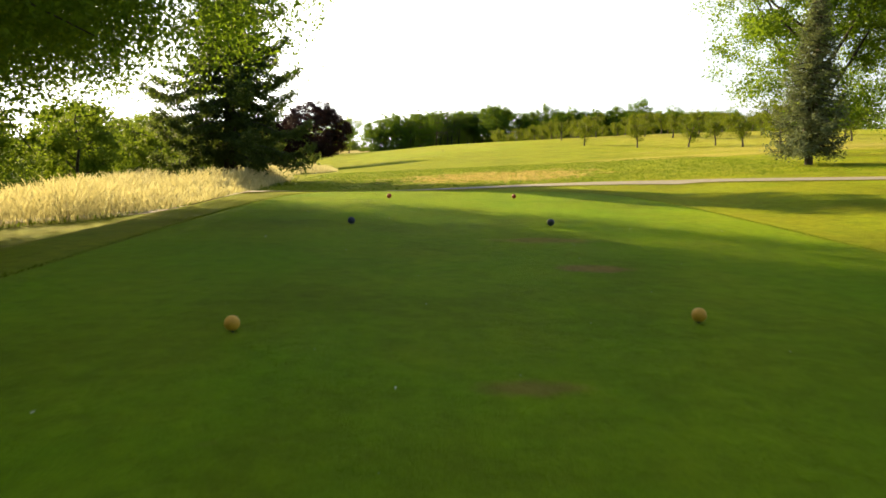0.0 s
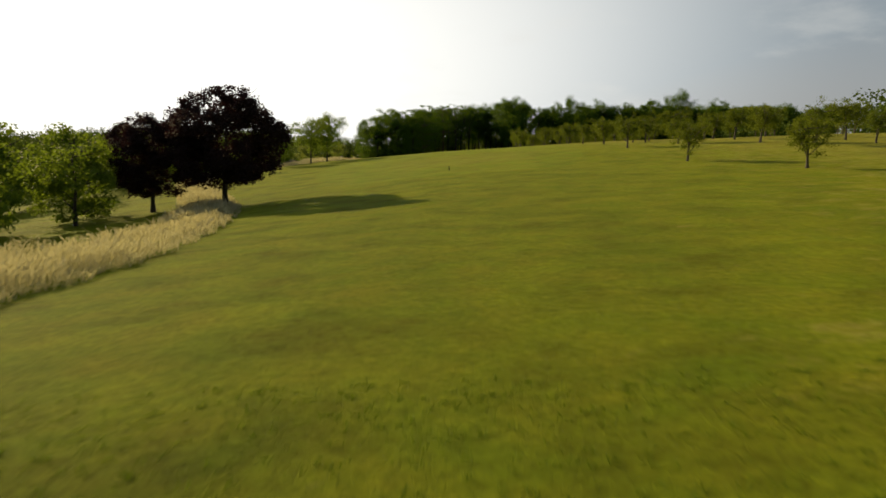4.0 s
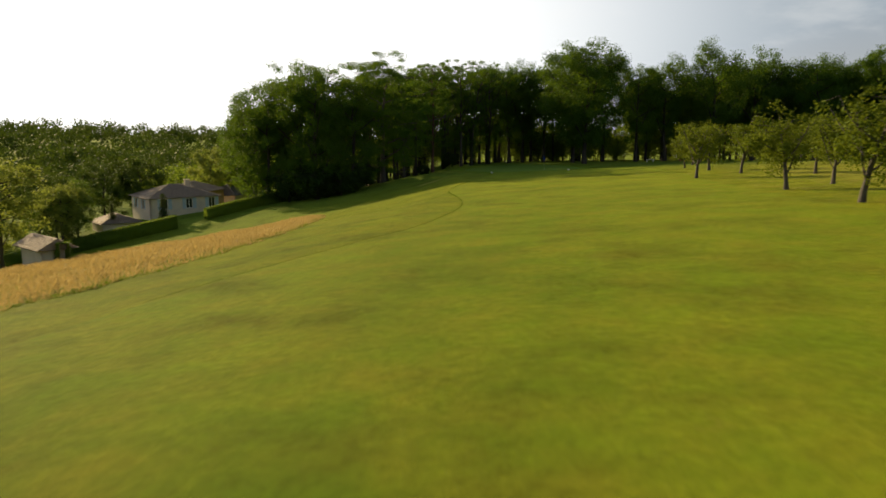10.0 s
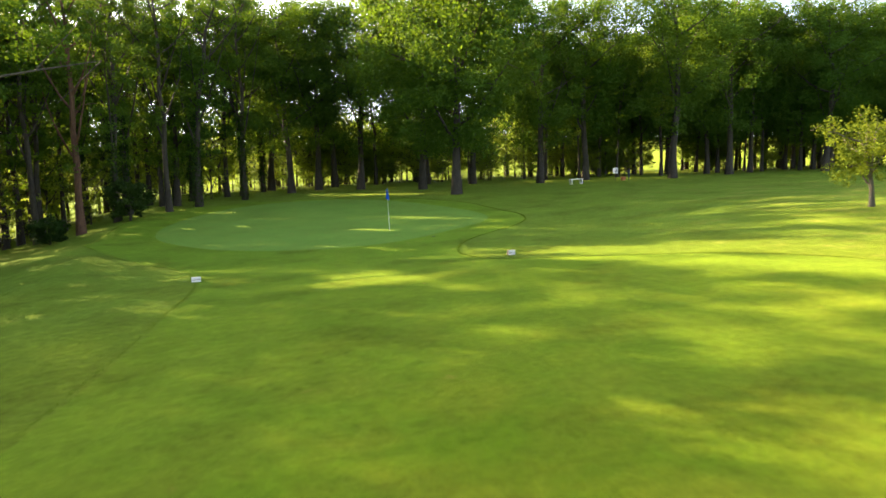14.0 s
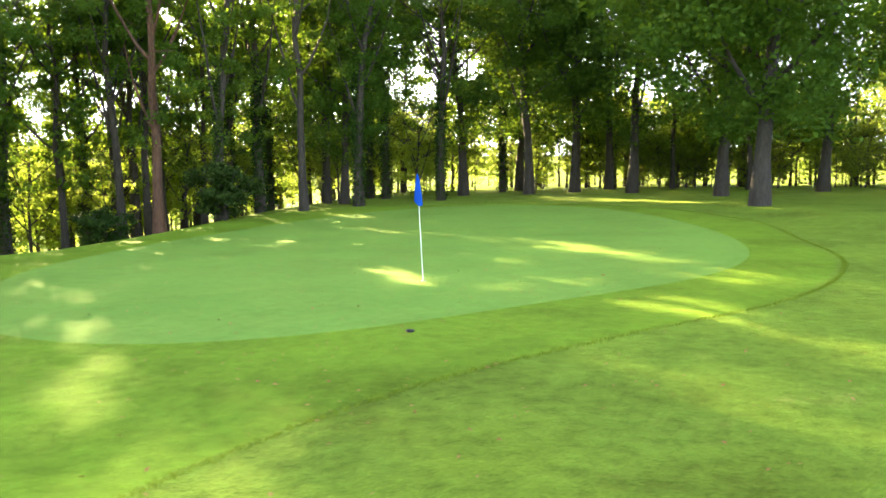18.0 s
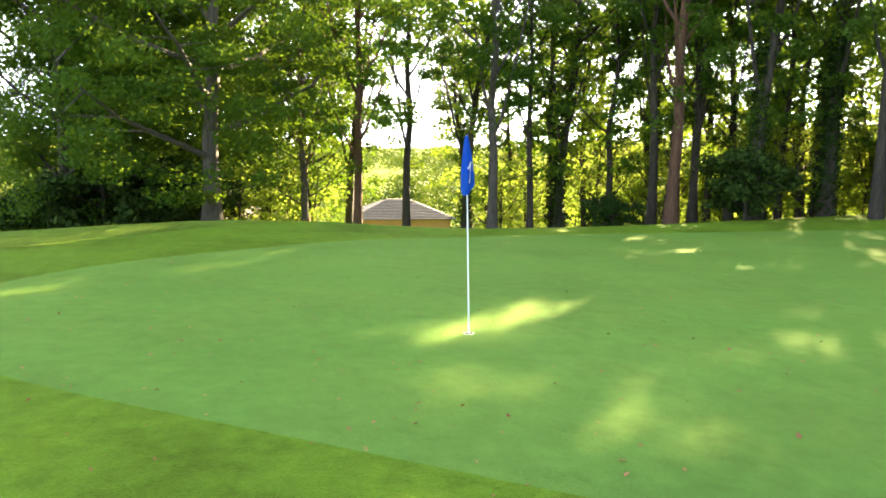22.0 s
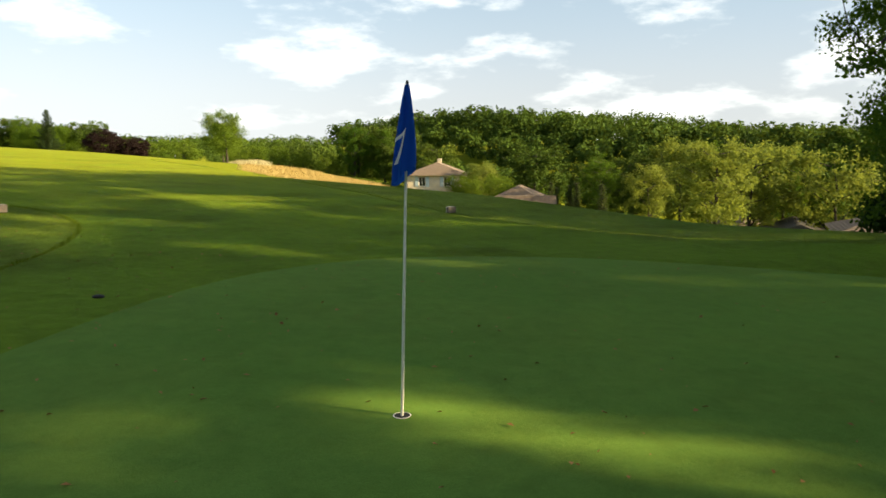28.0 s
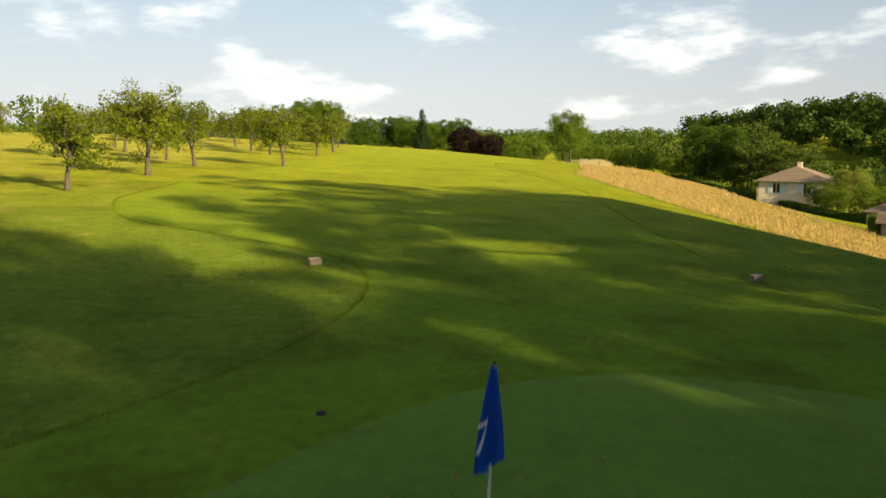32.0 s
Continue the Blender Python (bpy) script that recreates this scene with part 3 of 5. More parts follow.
M_GRAVEL = plain("gravel", (0.155, 0.14, 0.11), 0.95, 0, 0.45, 14.0)

# ---- ground ----
def lines(*spans):
    out = []
    for a, b, step in spans:
        out.append(np.arange(a, b, step))
    return np.unique(np.concatenate(out))


gx = lines((-2600, -700, 120), (-700, -120, 20), (-120, -40, 4), (-40, 42, 1.0), (42, 110, 3), (110, 600, 30), (600, 2601, 125))
gy = lines((-2600, -500, 130), (-500, -50, 18), (-50, 350, 1.5), (350, 440, 5), (440, 900, 25), (900, 3001, 130))
X, Y = np.meshgrid(gx, gy)
V = np.c_[X.ravel(), Y.ravel(), ground_z(X, Y).ravel()]
ii, jj = np.meshgrid(np.arange(len(gy) - 1), np.arange(len(gx) - 1), indexing="ij")
w = len(gx)
F = np.stack([ii * w + jj, ii * w + jj + 1, (ii + 1) * w + jj + 1, (ii + 1) * w + jj], -1).reshape(-1, 4)
ground = new("ground", mesh_from("ground", V, F, M_ROUGH, True))
tagged(ground, "rolling mown rough grass with dry patches", "grass", kind="structure")


def sheet(name, left, right, y0, y1, rows, cols, lift, mat, label, category):
    """A strip of turf or gravel laid over the land between two edge curves."""
    ys = np.linspace(y0, y1, rows)
    a, b = spline(left, ys), spline(right, ys)
    s = np.linspace(0, 1, cols)
    xs = a[:, None] + (b - a)[:, None] * s
    yy = np.repeat(ys[:, None], cols, 1)
    taper = np.ones((rows, cols))
    taper[0], taper[-1], taper[:, 0], taper[:, -1] = -0.4, -0.4, -0.4, -0.4
    z = ground_z(xs, yy) + lift * taper
    v = np.c_[xs.ravel(), yy.ravel(), z.ravel()]
    i, j = np.meshgrid(np.arange(rows - 1), np.arange(cols - 1), indexing="ij")
    f = np.stack([i * cols + j, i * cols + j + 1, (i + 1) * cols + j + 1, (i + 1) * cols + j], -1).reshape(-1, 4)
    return tagged(new(name, mesh_from(name, v, f, mat, True)), label, category, kind="structure")


FW_LEFT = [(111, 1), (112, -4), (114.5, -8.6), (125, -12.5), (180, -14), (205, -11), (220, -7.5), (228, -4.3), (237, 1.7), (243, 3.4), (272, 4.1),
           (284, 6.8), (296, 9.4), (302, 10), (306, 9.3), (309, 7.5), (314, 5), (323, 4), (332, 5), (338, 9), (340, 14)]
FW_RIGHT = [(111, 2), (112, 6), (114.6, 11.5), (125, 16), (175, 19), (217, 18.3), (240, 20), (262, 24), (282, 27.5), (291, 27.5), (296, 25), (298.4, 21.8), (300.2, 19.7), (302.5, 19.0),
            (304.6, 19.4), (307, 20.5), (309.5, 22.5), (312, 24.8), (317, 27.3), (323, 28), (331, 27), (337, 22), (340, 15)]
sheet("fairway", FW_LEFT, FW_RIGHT, 111, 340, 300, 40, 0.02, M_FAIRWAY, "closely mown fairway grass", "fairway")


def disc_sheet(name, cx, cy, rx, ry, lift, mat, label, category, rings=26, seg=96, power=2.0, dent=0.0):
    s = np.linspace(0, 1, rings)
    a = np.linspace(0, 2 * np.pi, seg, endpoint=False)
    ca, sa = np.cos(a), np.sin(a)
    k = (np.abs(ca) ** power + np.abs(sa) ** power) ** (-1 / power)
    k = k * (1 - dent * np.exp(-((a - 5.3) / 0.45) ** 2))
    x = cx + rx * np.outer(s, ca * k)
    y = cy + ry * np.outer(s, sa * k)
    z = ground_z(x, y) + lift * np.where(s < 0.999, 1.0, 0.3)[:, None]
    v = np.c_[x.ravel(), y.ravel(), z.ravel()]
    i, j = np.meshgrid(np.arange(rings - 1), np.arange(seg), indexing="ij")
    k2 = (j + 1) % seg
    f = np.stack([i * seg + j, (i + 1) * seg + j, (i + 1) * seg + k2, i * seg + k2], -1).reshape(-1, 4)
    return tagged(new(name, mesh_from(name, v, f, mat, True)), label, category, kind="structure")


disc_sheet("putting_green", 16.6, 323.0, 9.7, 15.0, 0.04, M_GREEN, "smooth finely mown putting green", "green", dent=0.1)
disc_sheet("tee", 0.9, 7.0, 5.6, 17.2, 0.02, M_TEE, "smooth mown tee platform in dappled shade", "tee", power=5.0)
PATH_MID = [(-60, -4.0), (-20, 14.0), (-8, 22.0), (-5.4, 24.1), (-2.5, 27.0), (3, 28.6), (9, 27.7), (16, 24.5), (30, 19.0), (60, 10.0)]
px = np.linspace(-60, 60, 160)
py = spline(PATH_MID, px)
dx, dy = np.gradient(px), np.gradient(py)
ln = np.hypot(dx, dy)
s = np.linspace(-0.85, 0.85, 7)
xs = px[:, None] - (dy / ln)[:, None] * s
ys = py[:, None] + (dx / ln)[:, None] * s
v = np.c_[xs.ravel(), ys.ravel(), (ground_z(xs, ys) + 0.025).ravel()]
i, j = np.meshgrid(np.arange(159), np.arange(6), indexing="ij")
f = np.stack([i * 7 + j, (i + 1) * 7 + j, (i + 1) * 7 + j + 1, i * 7 + j + 1], -1).reshape(-1, 4)
tagged(new("gravel_path", mesh_from("gravel_path", v, f, M_GRAVEL, True)), "pale gravel cart path across the grass", "path", kind="structure")

# ---- trees ----
OAKS = [tree_meshes(f"oak_{k}", 11 + k, 19.0, 5.0, 4.6 + 0.3 * k, 125, 210, 0.2, 0.3, M_BARK, M_OAKLEAF, limbs=13, crown_low=3.6, clump=0.12, open_=0.3, inner=0.1, pad=0.75) for k in range(4)]
FAROAKS = [tree_meshes(f"inner_oak_{k}", 15 + k, 19.0, 5.0, 4.7, 180, 85, 0.33, 0.24, M_BARK, M_OAKLEAF, limbs=10, crown_low=3.4, clump=0.16, open_=0.3, pad=0.75) for k in range(3)]
FARLOW = [tree_meshes(f"inner_low_oak_{k}", 155 + k, 16.5, 1.6, 4.8, 140, 45, 0.34, 0.26, M_BARK, M_OAKLEAF, limbs=9, crown_low=0.4, clump=0.1, open_=0.2) for k in range(2)]
SLIM = [tree_meshes(f"slim_{k}", 31 + k, 16.0, 5.5, 2.7, 60, 70, 0.24, 0.15, M_BARK, (M_LIGHTLEAF, M_OAKLEAF, M_LIGHTLEAF)[k], limbs=11, crown_low=2.6, open_=0.1, clump=0.14, pad=0.55) for k in range(3)]
DOME = tree_meshes("dome_oak", 47, 20.5, 4.2, 7.6, 300, 165, 0.25, 0.33, M_BARK, M_OAKLEAF, limbs=18, crown_low=3.0, clump=0.085, open_=0.3, inner=0.12, pad=0.75)
BIGOAK = tree_meshes("big_oak", 51, 19.0, 3.2, 9.6, 330, 230, 0.17, 0.36, M_PALEBARK, M_OAKLEAF, limbs=19, crown_low=1.8, clump=0.058, open_=0.2, inner=0.06, pad=0.45, up=0.35)
FRUIT = [tree_meshes(f"fruit_{k}", 61 + k, 3.9, 0.7, 1.75, 92, 52, 0.13, 0.1, M_PALEBARK, M_FRUITLEAF, limbs=10, crown_low=0.85, clump=0.13, lean=0.22, open_=0.02, up=0.95) for k in range(6)]
YOUNG = [tree_meshes(f"young_{k}", 71 + k, 9.0, 1.9, 3.8, 170, 70, 0.19, 0.13, M_BARK, M_LIGHTLEAF, limbs=10, crown_low=1.6, clump=0.12, open_=0.05) for k in range(3)]
PURPLE = [tree_meshes(f"purple_{k}", 81 + k, 11.0, 2.4, 4.8, 520, 110, 0.2, 0.2, M_BARK, M_PURPLE, limbs=12, crown_low=1.7, open_=0.6, clump=0.07, up=0.25) for k in range(2)]
BIRCH = tree_meshes("lime", 91, 11.5, 3.2, 11.2, 1750, 240, 0.115, 0.26, M_BARK, M_LIMELEAF, limbs=24, crown_low=1.9, clump=0.046, open_=0.1, flatten=0.3, pad=1.3)
MAPLE = tree_meshes("maple", 95, 17.5, 3.2, 7.2, 420, 200, 0.17, 0.3, M_BARK, M_LIMELEAF, limbs=18, crown_low=2.2, clump=0.07, open_=0.2, up=0.7, inner=0.1)
BUSH = [tree_meshes(f"bush_{k}", 101 + k, 5.2, 0.5, 2.8, 90, 70, 0.2, 0.09, M_BARK, M_LIGHTLEAF, limbs=9, crown_low=0.1, open_=0.1) for k in range(3)]
UNDER = [tree_meshes(f"understorey_{k}", 108 + k, 6.2, 0.8, 2.6, 46, 46, 0.19, 0.06, M_BARK, M_UNDERLEAF, limbs=10, crown_low=0.2, open_=0.05, clump=0.13, pad=0.5, up=0.9) for k in range(3)]
DARKBUSH = [tree_meshes(f"shrub_{k}", 105 + k, 2.6, 0.3, 1.7, 70, 80, 0.17, 0.06, M_BARK, M_IVY, limbs=8, crown_low=0.05, open_=0.2) for k in range(2)]
CEDAR = conifer_meshes("cedar", 111, 17.5, 4.7, M_BARK, M_CEDAR, low=1.6, tiers=24, droop=0.3, per=115, leaf=0.2, hang=0.34, ragged=0.38, spray=0.11)
BLUECEDAR = conifer_meshes("blue_cedar", 113, 8.5, 1.75, M_BARK, M_BLUECEDAR, tiers=30, low=0.8, droop=0.3, leaf=0.14, per=60, hang=0.2, ragged=0.35, spray=0.16)
TALL = [tree_meshes(f"tall_{k}", 141 + k, 20.5, 4.8, 3.3, 74, 140, 0.155, 0.23, (M_REDBARK, M_PALEBARK, M_BARK)[k], M_OAKLEAF, limbs=14, crown_low=3.6, clump=0.12, open_=0.05, inner=0.15, pad=0.5) for k in range(3)]
HIGH = [tree_meshes(f"high_{k}", 161 + k, 21.5, 5.5, 3.7, 62, 140, 0.175, 0.2, M_BARK, M_OAKLEAF, limbs=13, crown_low=4.0, clump=0.105, open_=0.1, inner=0.12, pad=0.5) for k in range(2)]
LOWOAK = [tree_meshes(f"low_oak_{k}", 151 + k, 16.5, 1.6, 5.0, 160, 190, 0.18, 0.28, M_BARK, M_OAKLEAF, limbs=14, crown_low=0.4, clump=0.1, open_=0.2, inner=0.06, pad=0.8) for k in range(2)]
ROUND = [tree_meshes(f"round_{k}", 121 + k, 12.0, 1.6, 4.8, 130, 75, 0.34, 0.2, M_BARK, M_FARLEAF, limbs=9, crown_low=0.8, open_=0.35) for k in range(3)]
BRIGHT = [tree_meshes(f"bright_{k}", 131 + k, 13.0, 2.6, 4.6, 130, 75, 0.3, 0.2, M_BARK, M_YELLOWLEAF, limbs=10, crown_low=1.8, open_=0.2) for k in range(2)]

rng = np.random.default_rng(5)
WOOD = "trees of the wood"
# trees whose trunks stand at the edge of the wood round the green: place, size
EDGE = [(-5.3, 345.0, 1, 0.8, 240), (28.9, 345.4, 3, 1.0, 189), (41.3, 345.8, 0, 0.95, 292), (54.8, 343.0, 1, 1.1, 41), (33.6, 365.0, 2, 1.1, 218), (7.0, 341.0, 3, 0.75, 150), (12.5, 350.0, 0, 0.95, 240), (20.0, 354.0, 1, 1.0, 314), (17.0, 351.0, 2, 0.95, 210), (24.0, 351.5, 3, 1.0, 74), (15.5, 358.0, 1, 1.0, 30), (22.5, 359.5, 2, 1.0, 107), (36.0, 351.5, 3, 1.0, 158), (47.5, 348.0, 1, 1.0, 186), (64.0, 346.0, 2, 1.05, 54), (75.0, 344.0, 3, 1.0, 79), (88.0, 343.0, 0, 1.1, 189), (98.0, 345.0, 1, 1.25, 221), (112.0, 342.0, 2, 1.05, 346)]
for x, y, k, sc, turn in EDGE:
    plant("oak_tree", OAKS[k], x, y, "tall dark green oak at the edge of the wood", scale=sc * 1.06, turn=turn, group=WOOD)
SLENDER = [(-8.2, 319.7, 0, 0.92, 240), (-7.3, 325.0, 2, 0.85, 270), (-3.0, 324.5, 1, 0.9, 60), (-6.4, 329.8, 2, 0.92, 300), (1.7, 330.4, 0, 1.0, 150), (3.6, 332.8, 2, 0.95, 270), (3.9, 336.4, 2, 1.0, 330), (8.8, 338.6, 2, 1.0, 210), (-11.9, 317.8, 1, 0.8, 60)]
IVY = []
for k in range(3):
    q = np.random.default_rng(40 + k)
    h = 7.5 * q.uniform(0, 1, 2200) ** 0.9
    a = q.uniform(0, 6.283, 2200)
    r = 0.2 + 0.24 * q.uniform(0, 1, 2200) * (1.15 - h / 9) * (1 + 0.5 * np.sin(h * 1.7 + k) * np.cos(a + h))
    IVY.append(mesh_from("ivy", *leaves(q, np.c_[r * np.cos(a), r * np.sin(a), h], 0.06, 0.15, np.c_[0 * h, 0 * h, h]), M_IVY))
for x, y, k, sc, turn in SLENDER:
    t_ = plant("tall_tree", TALL[k], x, y, ("tall slender tree with a reddish trunk beside the green", "tall slender tree with a pale trunk beside the green",
                                           "tall slender tree with an ivy-clad trunk beside the green")[k], scale=sc, turn=turn, group=WOOD)
    if k == 2:
        part("ivy", IVY[int(abs(x * 3)) % 3], None, t_, "dark ivy round the trunk")
for x, y, k, sc, turn in [(-14.5, 306.5, 0, 1.02, 330), (-17.5, 311.5, 1, 1.18, 60), (-21.0, 317.0, 0, 1.25, 60), (-27.0, 321.0, 1, 1.1, 270), (-9.5, 307.0, 1, 0.85, 120), (-22.5, 311.0, 1, 0.95, 120), (-25.5, 314.5, 0, 1.0, 240), (-11.5, 309.0, 0, 0.8, 240)]:
    plant("oak_tree", LOWOAK[k], x, y, "bushy oak with foliage down to the ground", scale=sc, turn=turn, group=WOOD, tall=1.12 if x > -16 else 1.0)
for k, (x, y, turn) in enumerate([(-6.7, 335.9, 270), (-1.5, 334.2, 330), (0.2, 340.0, 330), (-9.9, 331.4, 210), (3.5, 347.0, 180), (6.5, 347.3, 60), (8.0, 346.1, 90), (10.9, 349.5, 0), (14.5, 355.4, 120), (-1.0, 347.5, 150), (-8.0, 344.0, 270), (12.4, 343.5, 0)]):
    t_ = plant("tall_tree", HIGH[k % 2], x, y, "tall tree with a high crown above a dark ivied trunk", scale=0.93 + 0.02 * (k % 5), turn=turn, group=WOOD)
    if k % 3 != 1:
        part("ivy", IVY[k % 3], None, t_, "dark ivy round the trunk")
for k, (x, y, sc, turn) in enumerate([(-15.5, 318.5, 1.05, 60), (-13.0, 336.5, 0.95, 150), (-17.5, 321.5, 1.1, 300)]):
    plant("tall_tree", TALL[k % 3], x, y, "tall leafy tree in the thin belt beside the green", scale=sc, turn=turn, group=WOOD)
for k, (x, y, turn) in enumerate([(-13.0, 327.5, 270), (-15.2, 331.5, 0), (-11.5, 334.5, 120), (-18.0, 337.0, 240), (-4.5, 331.5, 240), (-10.5, 340.0, 60), (-20.5, 331.0, 240), (5.8, 341.5, 120)]):
    plant("slender_tree", SLIM[k % 3], x, y, "slender thin-leaved tree in the belt beside the green", scale=1.0 + 0.05 * (k % 3), turn=turn, group=WOOD)
# extra belt trees, added and turned to shape the sun patches on the green
for mesh, x, y, turn in [(HIGH[0], -2.8, 337.5, 210), (HIGH[1], -9.5, 337.5, 150), (HIGH[1], -1.2, 331.6, 210), (HIGH[0], -5.5, 338.5, 180), (HIGH[1], -9.0, 322.5, 330), (HIGH[1], 6.8, 335.6, 240), (HIGH[0], 4.6, 344.0, 30), (HIGH[1], -4.0, 334.9, 90), (HIGH[1], -3.2, 335.5, 90)]:
    plant("tall_tree", mesh, x, y, "tall high-crowned tree added to the belt to shape sun patches", scale=0.95, turn=turn, group=WOOD)
# slender trees added for the same sun patches
plant("slender_tree", SLIM[1], -4.8, 327.3, "slender thin-leaved tree in the belt beside the green", turn=300, group=WOOD)
plant("slender_tree", SLIM[1], -3.5, 340.5, "slender thin-leaved tree in the belt beside the green", turn=210, group=WOOD)
plant("slender_tree", SLIM[1], -1.0, 338.9, "slender thin-leaved tree in the belt beside the green", turn=120, group=WOOD)
for k in range(9, 24):
    x, y = 12 + 6.0 * k, float(np.interp(12 + 6 * k, [12, 40, 80, 160], [384, 382, 376, 366])) + 3 * math.sin(k * 2.1)
    plant("oak_tree", FARLOW[k % 2], x, y, "bushy oak with foliage down to the ground", scale=0.9 + 0.05 * (k % 4), turn=k * 63, group=WOOD)
plant("oak_tree", DOME, 29.1, 335.4, "broad domed oak behind the green", turn=200, scale=1.06)
plant("bush", BUSH[0], 28.0, 363.0, "bright leafy undergrowth bush in the wood", "bush", scale=1.0, group="undergrowth")
plant("bush", BUSH[1], 29.8, 367.0, "bright leafy undergrowth bush in the wood", "bush", scale=1.1, group="undergrowth")
plant("oak_tree", BIGOAK, -5.6, 312.8, "large spreading oak with low wide branches", turn=300)
placed = [(a, b) for a, b, *_ in EDGE + SLENDER] + [(-5.6, 312.8), (29.1, 335.4)]
for k in range(2200):
    x = -8 + 165 * rng.uniform(0, 1)
    front = np.interp(x, [-8, 0, 6, 14, 24, 40, 60, 100, 150], [350, 350, 349, 354, 358, 354, 350, 346, 338])
    y = front + rng.uniform(0, 22 if x > 48 else 9)
    if min(math.hypot(x - a, y - b) for a, b in placed) < (5.0 if x < 48 else 3.4):
        continue
    placed.append((x, y))
    slim = rng.uniform() < 0.7 if x < 60 else rng.uniform() < 0.2
    plant("woodland_tree", (SLIM[k % 3] if slim else FAROAKS[k % 3]), x, y, "slender bright green woodland tree" if slim else "tall dark green oak inside the wood",
          scale=rng.uniform(0.8, 1.08), turn=rng.uniform(0, 360), group=WOOD)
    if len(placed) > 200:
        break
# undergrowth among the trunks
for k in range(64):
    x = -26 + 130 * rng.uniform(0, 1)
    front = np.interp(x, [-26, -12, -4, 4, 14, 24, 40, 60, 110], [322, 331, 341, 349, 359, 364, 361, 356, 352])
    y = front + rng.uniform(0, 22)
    plant("bush", (UNDER if x < 55 else BUSH)[k % 3], x, y, "bright leafy undergrowth bush in the wood", "bush", scale=rng.uniform(0.6, 1.15), turn=rng.uniform(0, 360), group="undergrowth")
for k in range(110):
    x = -14 + 68 * rng.uniform(0, 1)
    y = float(np.interp(x, [-14, -4, 2, 14, 30, 54], [338, 346, 354, 363, 366, 360])) + rng.uniform(0, 10)
    plant("bush", UNDER[k % 3], x, y, "sunlit thin-leaved undergrowth behind the trunks", "bush", scale=rng.uniform(0.8, 1.5), turn=rng.uniform(0, 360), group="undergrowth")
for k, (x, y) in enumerate([(-13.0, 314.5), (-15.5, 316.5), (-17.5, 313.5), (-13.5, 318.5), (-18.5, 318.0), (-10.5, 328.5), (-12.5, 331.0), (-8.0, 333.0), (-9.0, 337.0), (-4.0, 334.5), (-14.5, 334.0), (-2.0, 338.5), (1.0, 338.0), (5.5, 344.0), (-5.5, 341.5), (9.5, 348.5)]):
    plant("bush", UNDER[k % 3], x, y, "sunlit thin-leaved undergrowth behind the trunks", "bush", scale=0.75 + 0.1 * (k % 4), turn=k * 71, group="undergrowth")
for k in range(56):
    x = -6 + 66 * rng.uniform(0, 1)
    y = float(np.interp(x, [-6, 2, 14, 30, 54], [343, 351, 360, 363, 357])) + rng.uniform(-2, 3)
    plant("bush", UNDER[k % 3], x, y, "low thin-leaved bush at the foot of the wood", "bush", scale=rng.uniform(0.35, 0.65), turn=rng.uniform(0, 360), group="undergrowth")
for x, y, s in [(4.6, 331.5, 1.0), (0.2, 328.6, 0.7), (-12.5, 309.5, 1.9), (-14.5, 306.5, 1.6), (-9.0, 308.5, 1.7), (-16.0, 312.0, 1.8), (-11.0, 306.0, 1.5), (-9.5, 311.5, 1.6), (-19.0, 309.0, 1.9)]:
    plant("shrub", DARKBUSH[int(x * 7) % 2], x, y, "dense dark green shrub under the trees", "bush", scale=s, turn=x * 50)

ORCHARD = [(31.8, 65.8), (38.2, 88.7), (34.1, 96.1), (38.4, 97.8), (28.3, 99.7), (23.5, 112.0), (24.3, 136.8), (25.4, 154.9), (31.0, 159.6), (27.5, 181.9),
           (27.8, 197.9), (23.4, 202.7), (19.8, 217.0), (20.5, 225.7), (21.9, 244.0), (23.7, 263.0), (29.2, 267.5), (29.9, 276.8), (30.7, 286.3), (35.8, 298.4),
           (20.3, 234.2), (26.1, 247.0), (31.3, 233.0), (28.6, 241.2), (37.5, 303.0)]
for r in range(5):
    for c in range(26):
        x, y = 31 + 8.5 * r + rng.uniform(-1.5, 1.5), 80 + 8.6 * c + rng.uniform(-1.8, 1.8)
        if rng.uniform() < 0.45 or min(math.hypot(x - a, y - b) for a, b in ORCHARD) < 5.5 or (y < 130 and r < 1) or (y > 285 and r < 1):
            continue
        ORCHARD.append((x, y))
for k, (x, y) in enumerate(ORCHARD):
    plant("fruit_tree", FRUIT[k % 6], x, y, "small gnarled fruit tree in the orchard grass", scale=rng.uniform(0.85, 1.12), turn=rng.uniform(0, 360), group="orchard trees")

for k, (x, y, s) in enumerate([(-27.6, 173.0, 0.85), (-23.8, 182.8, 0.95), (-21.9, 190.4, 1.05)]):
    plant("young_tree", YOUNG[k], x, y, "young bright green tree beside the fairway", scale=s, turn=60 * k, group="trees beside the fairway")
for k, (x, y) in enumerate([(-33.0, 170.0), (-30.5, 184.0), (-35.0, 160.0), (-37.0, 150.0), (-33.0, 198.0), (-31.0, 192.0), (-35.5, 203.0)]):
    plant("sapling", YOUNG[k % 3], x, y, "thin young tree with a straight trunk", scale=0.55, turn=80 * k, group="saplings")
plant("purple_tree", PURPLE[0], -17.1, 105.5, "dark purple-leaved ornamental tree with a round crown", turn=20, tall=0.88)
plant("purple_tree", PURPLE[1], -24.2, 108.1, "smaller dark purple-leaved tree in long grass", turn=140, scale=0.86, tall=0.88)
plant("small_tree", BUSH[0], -27.2, 100.6, "small round green tree in the long grass", scale=1.2)
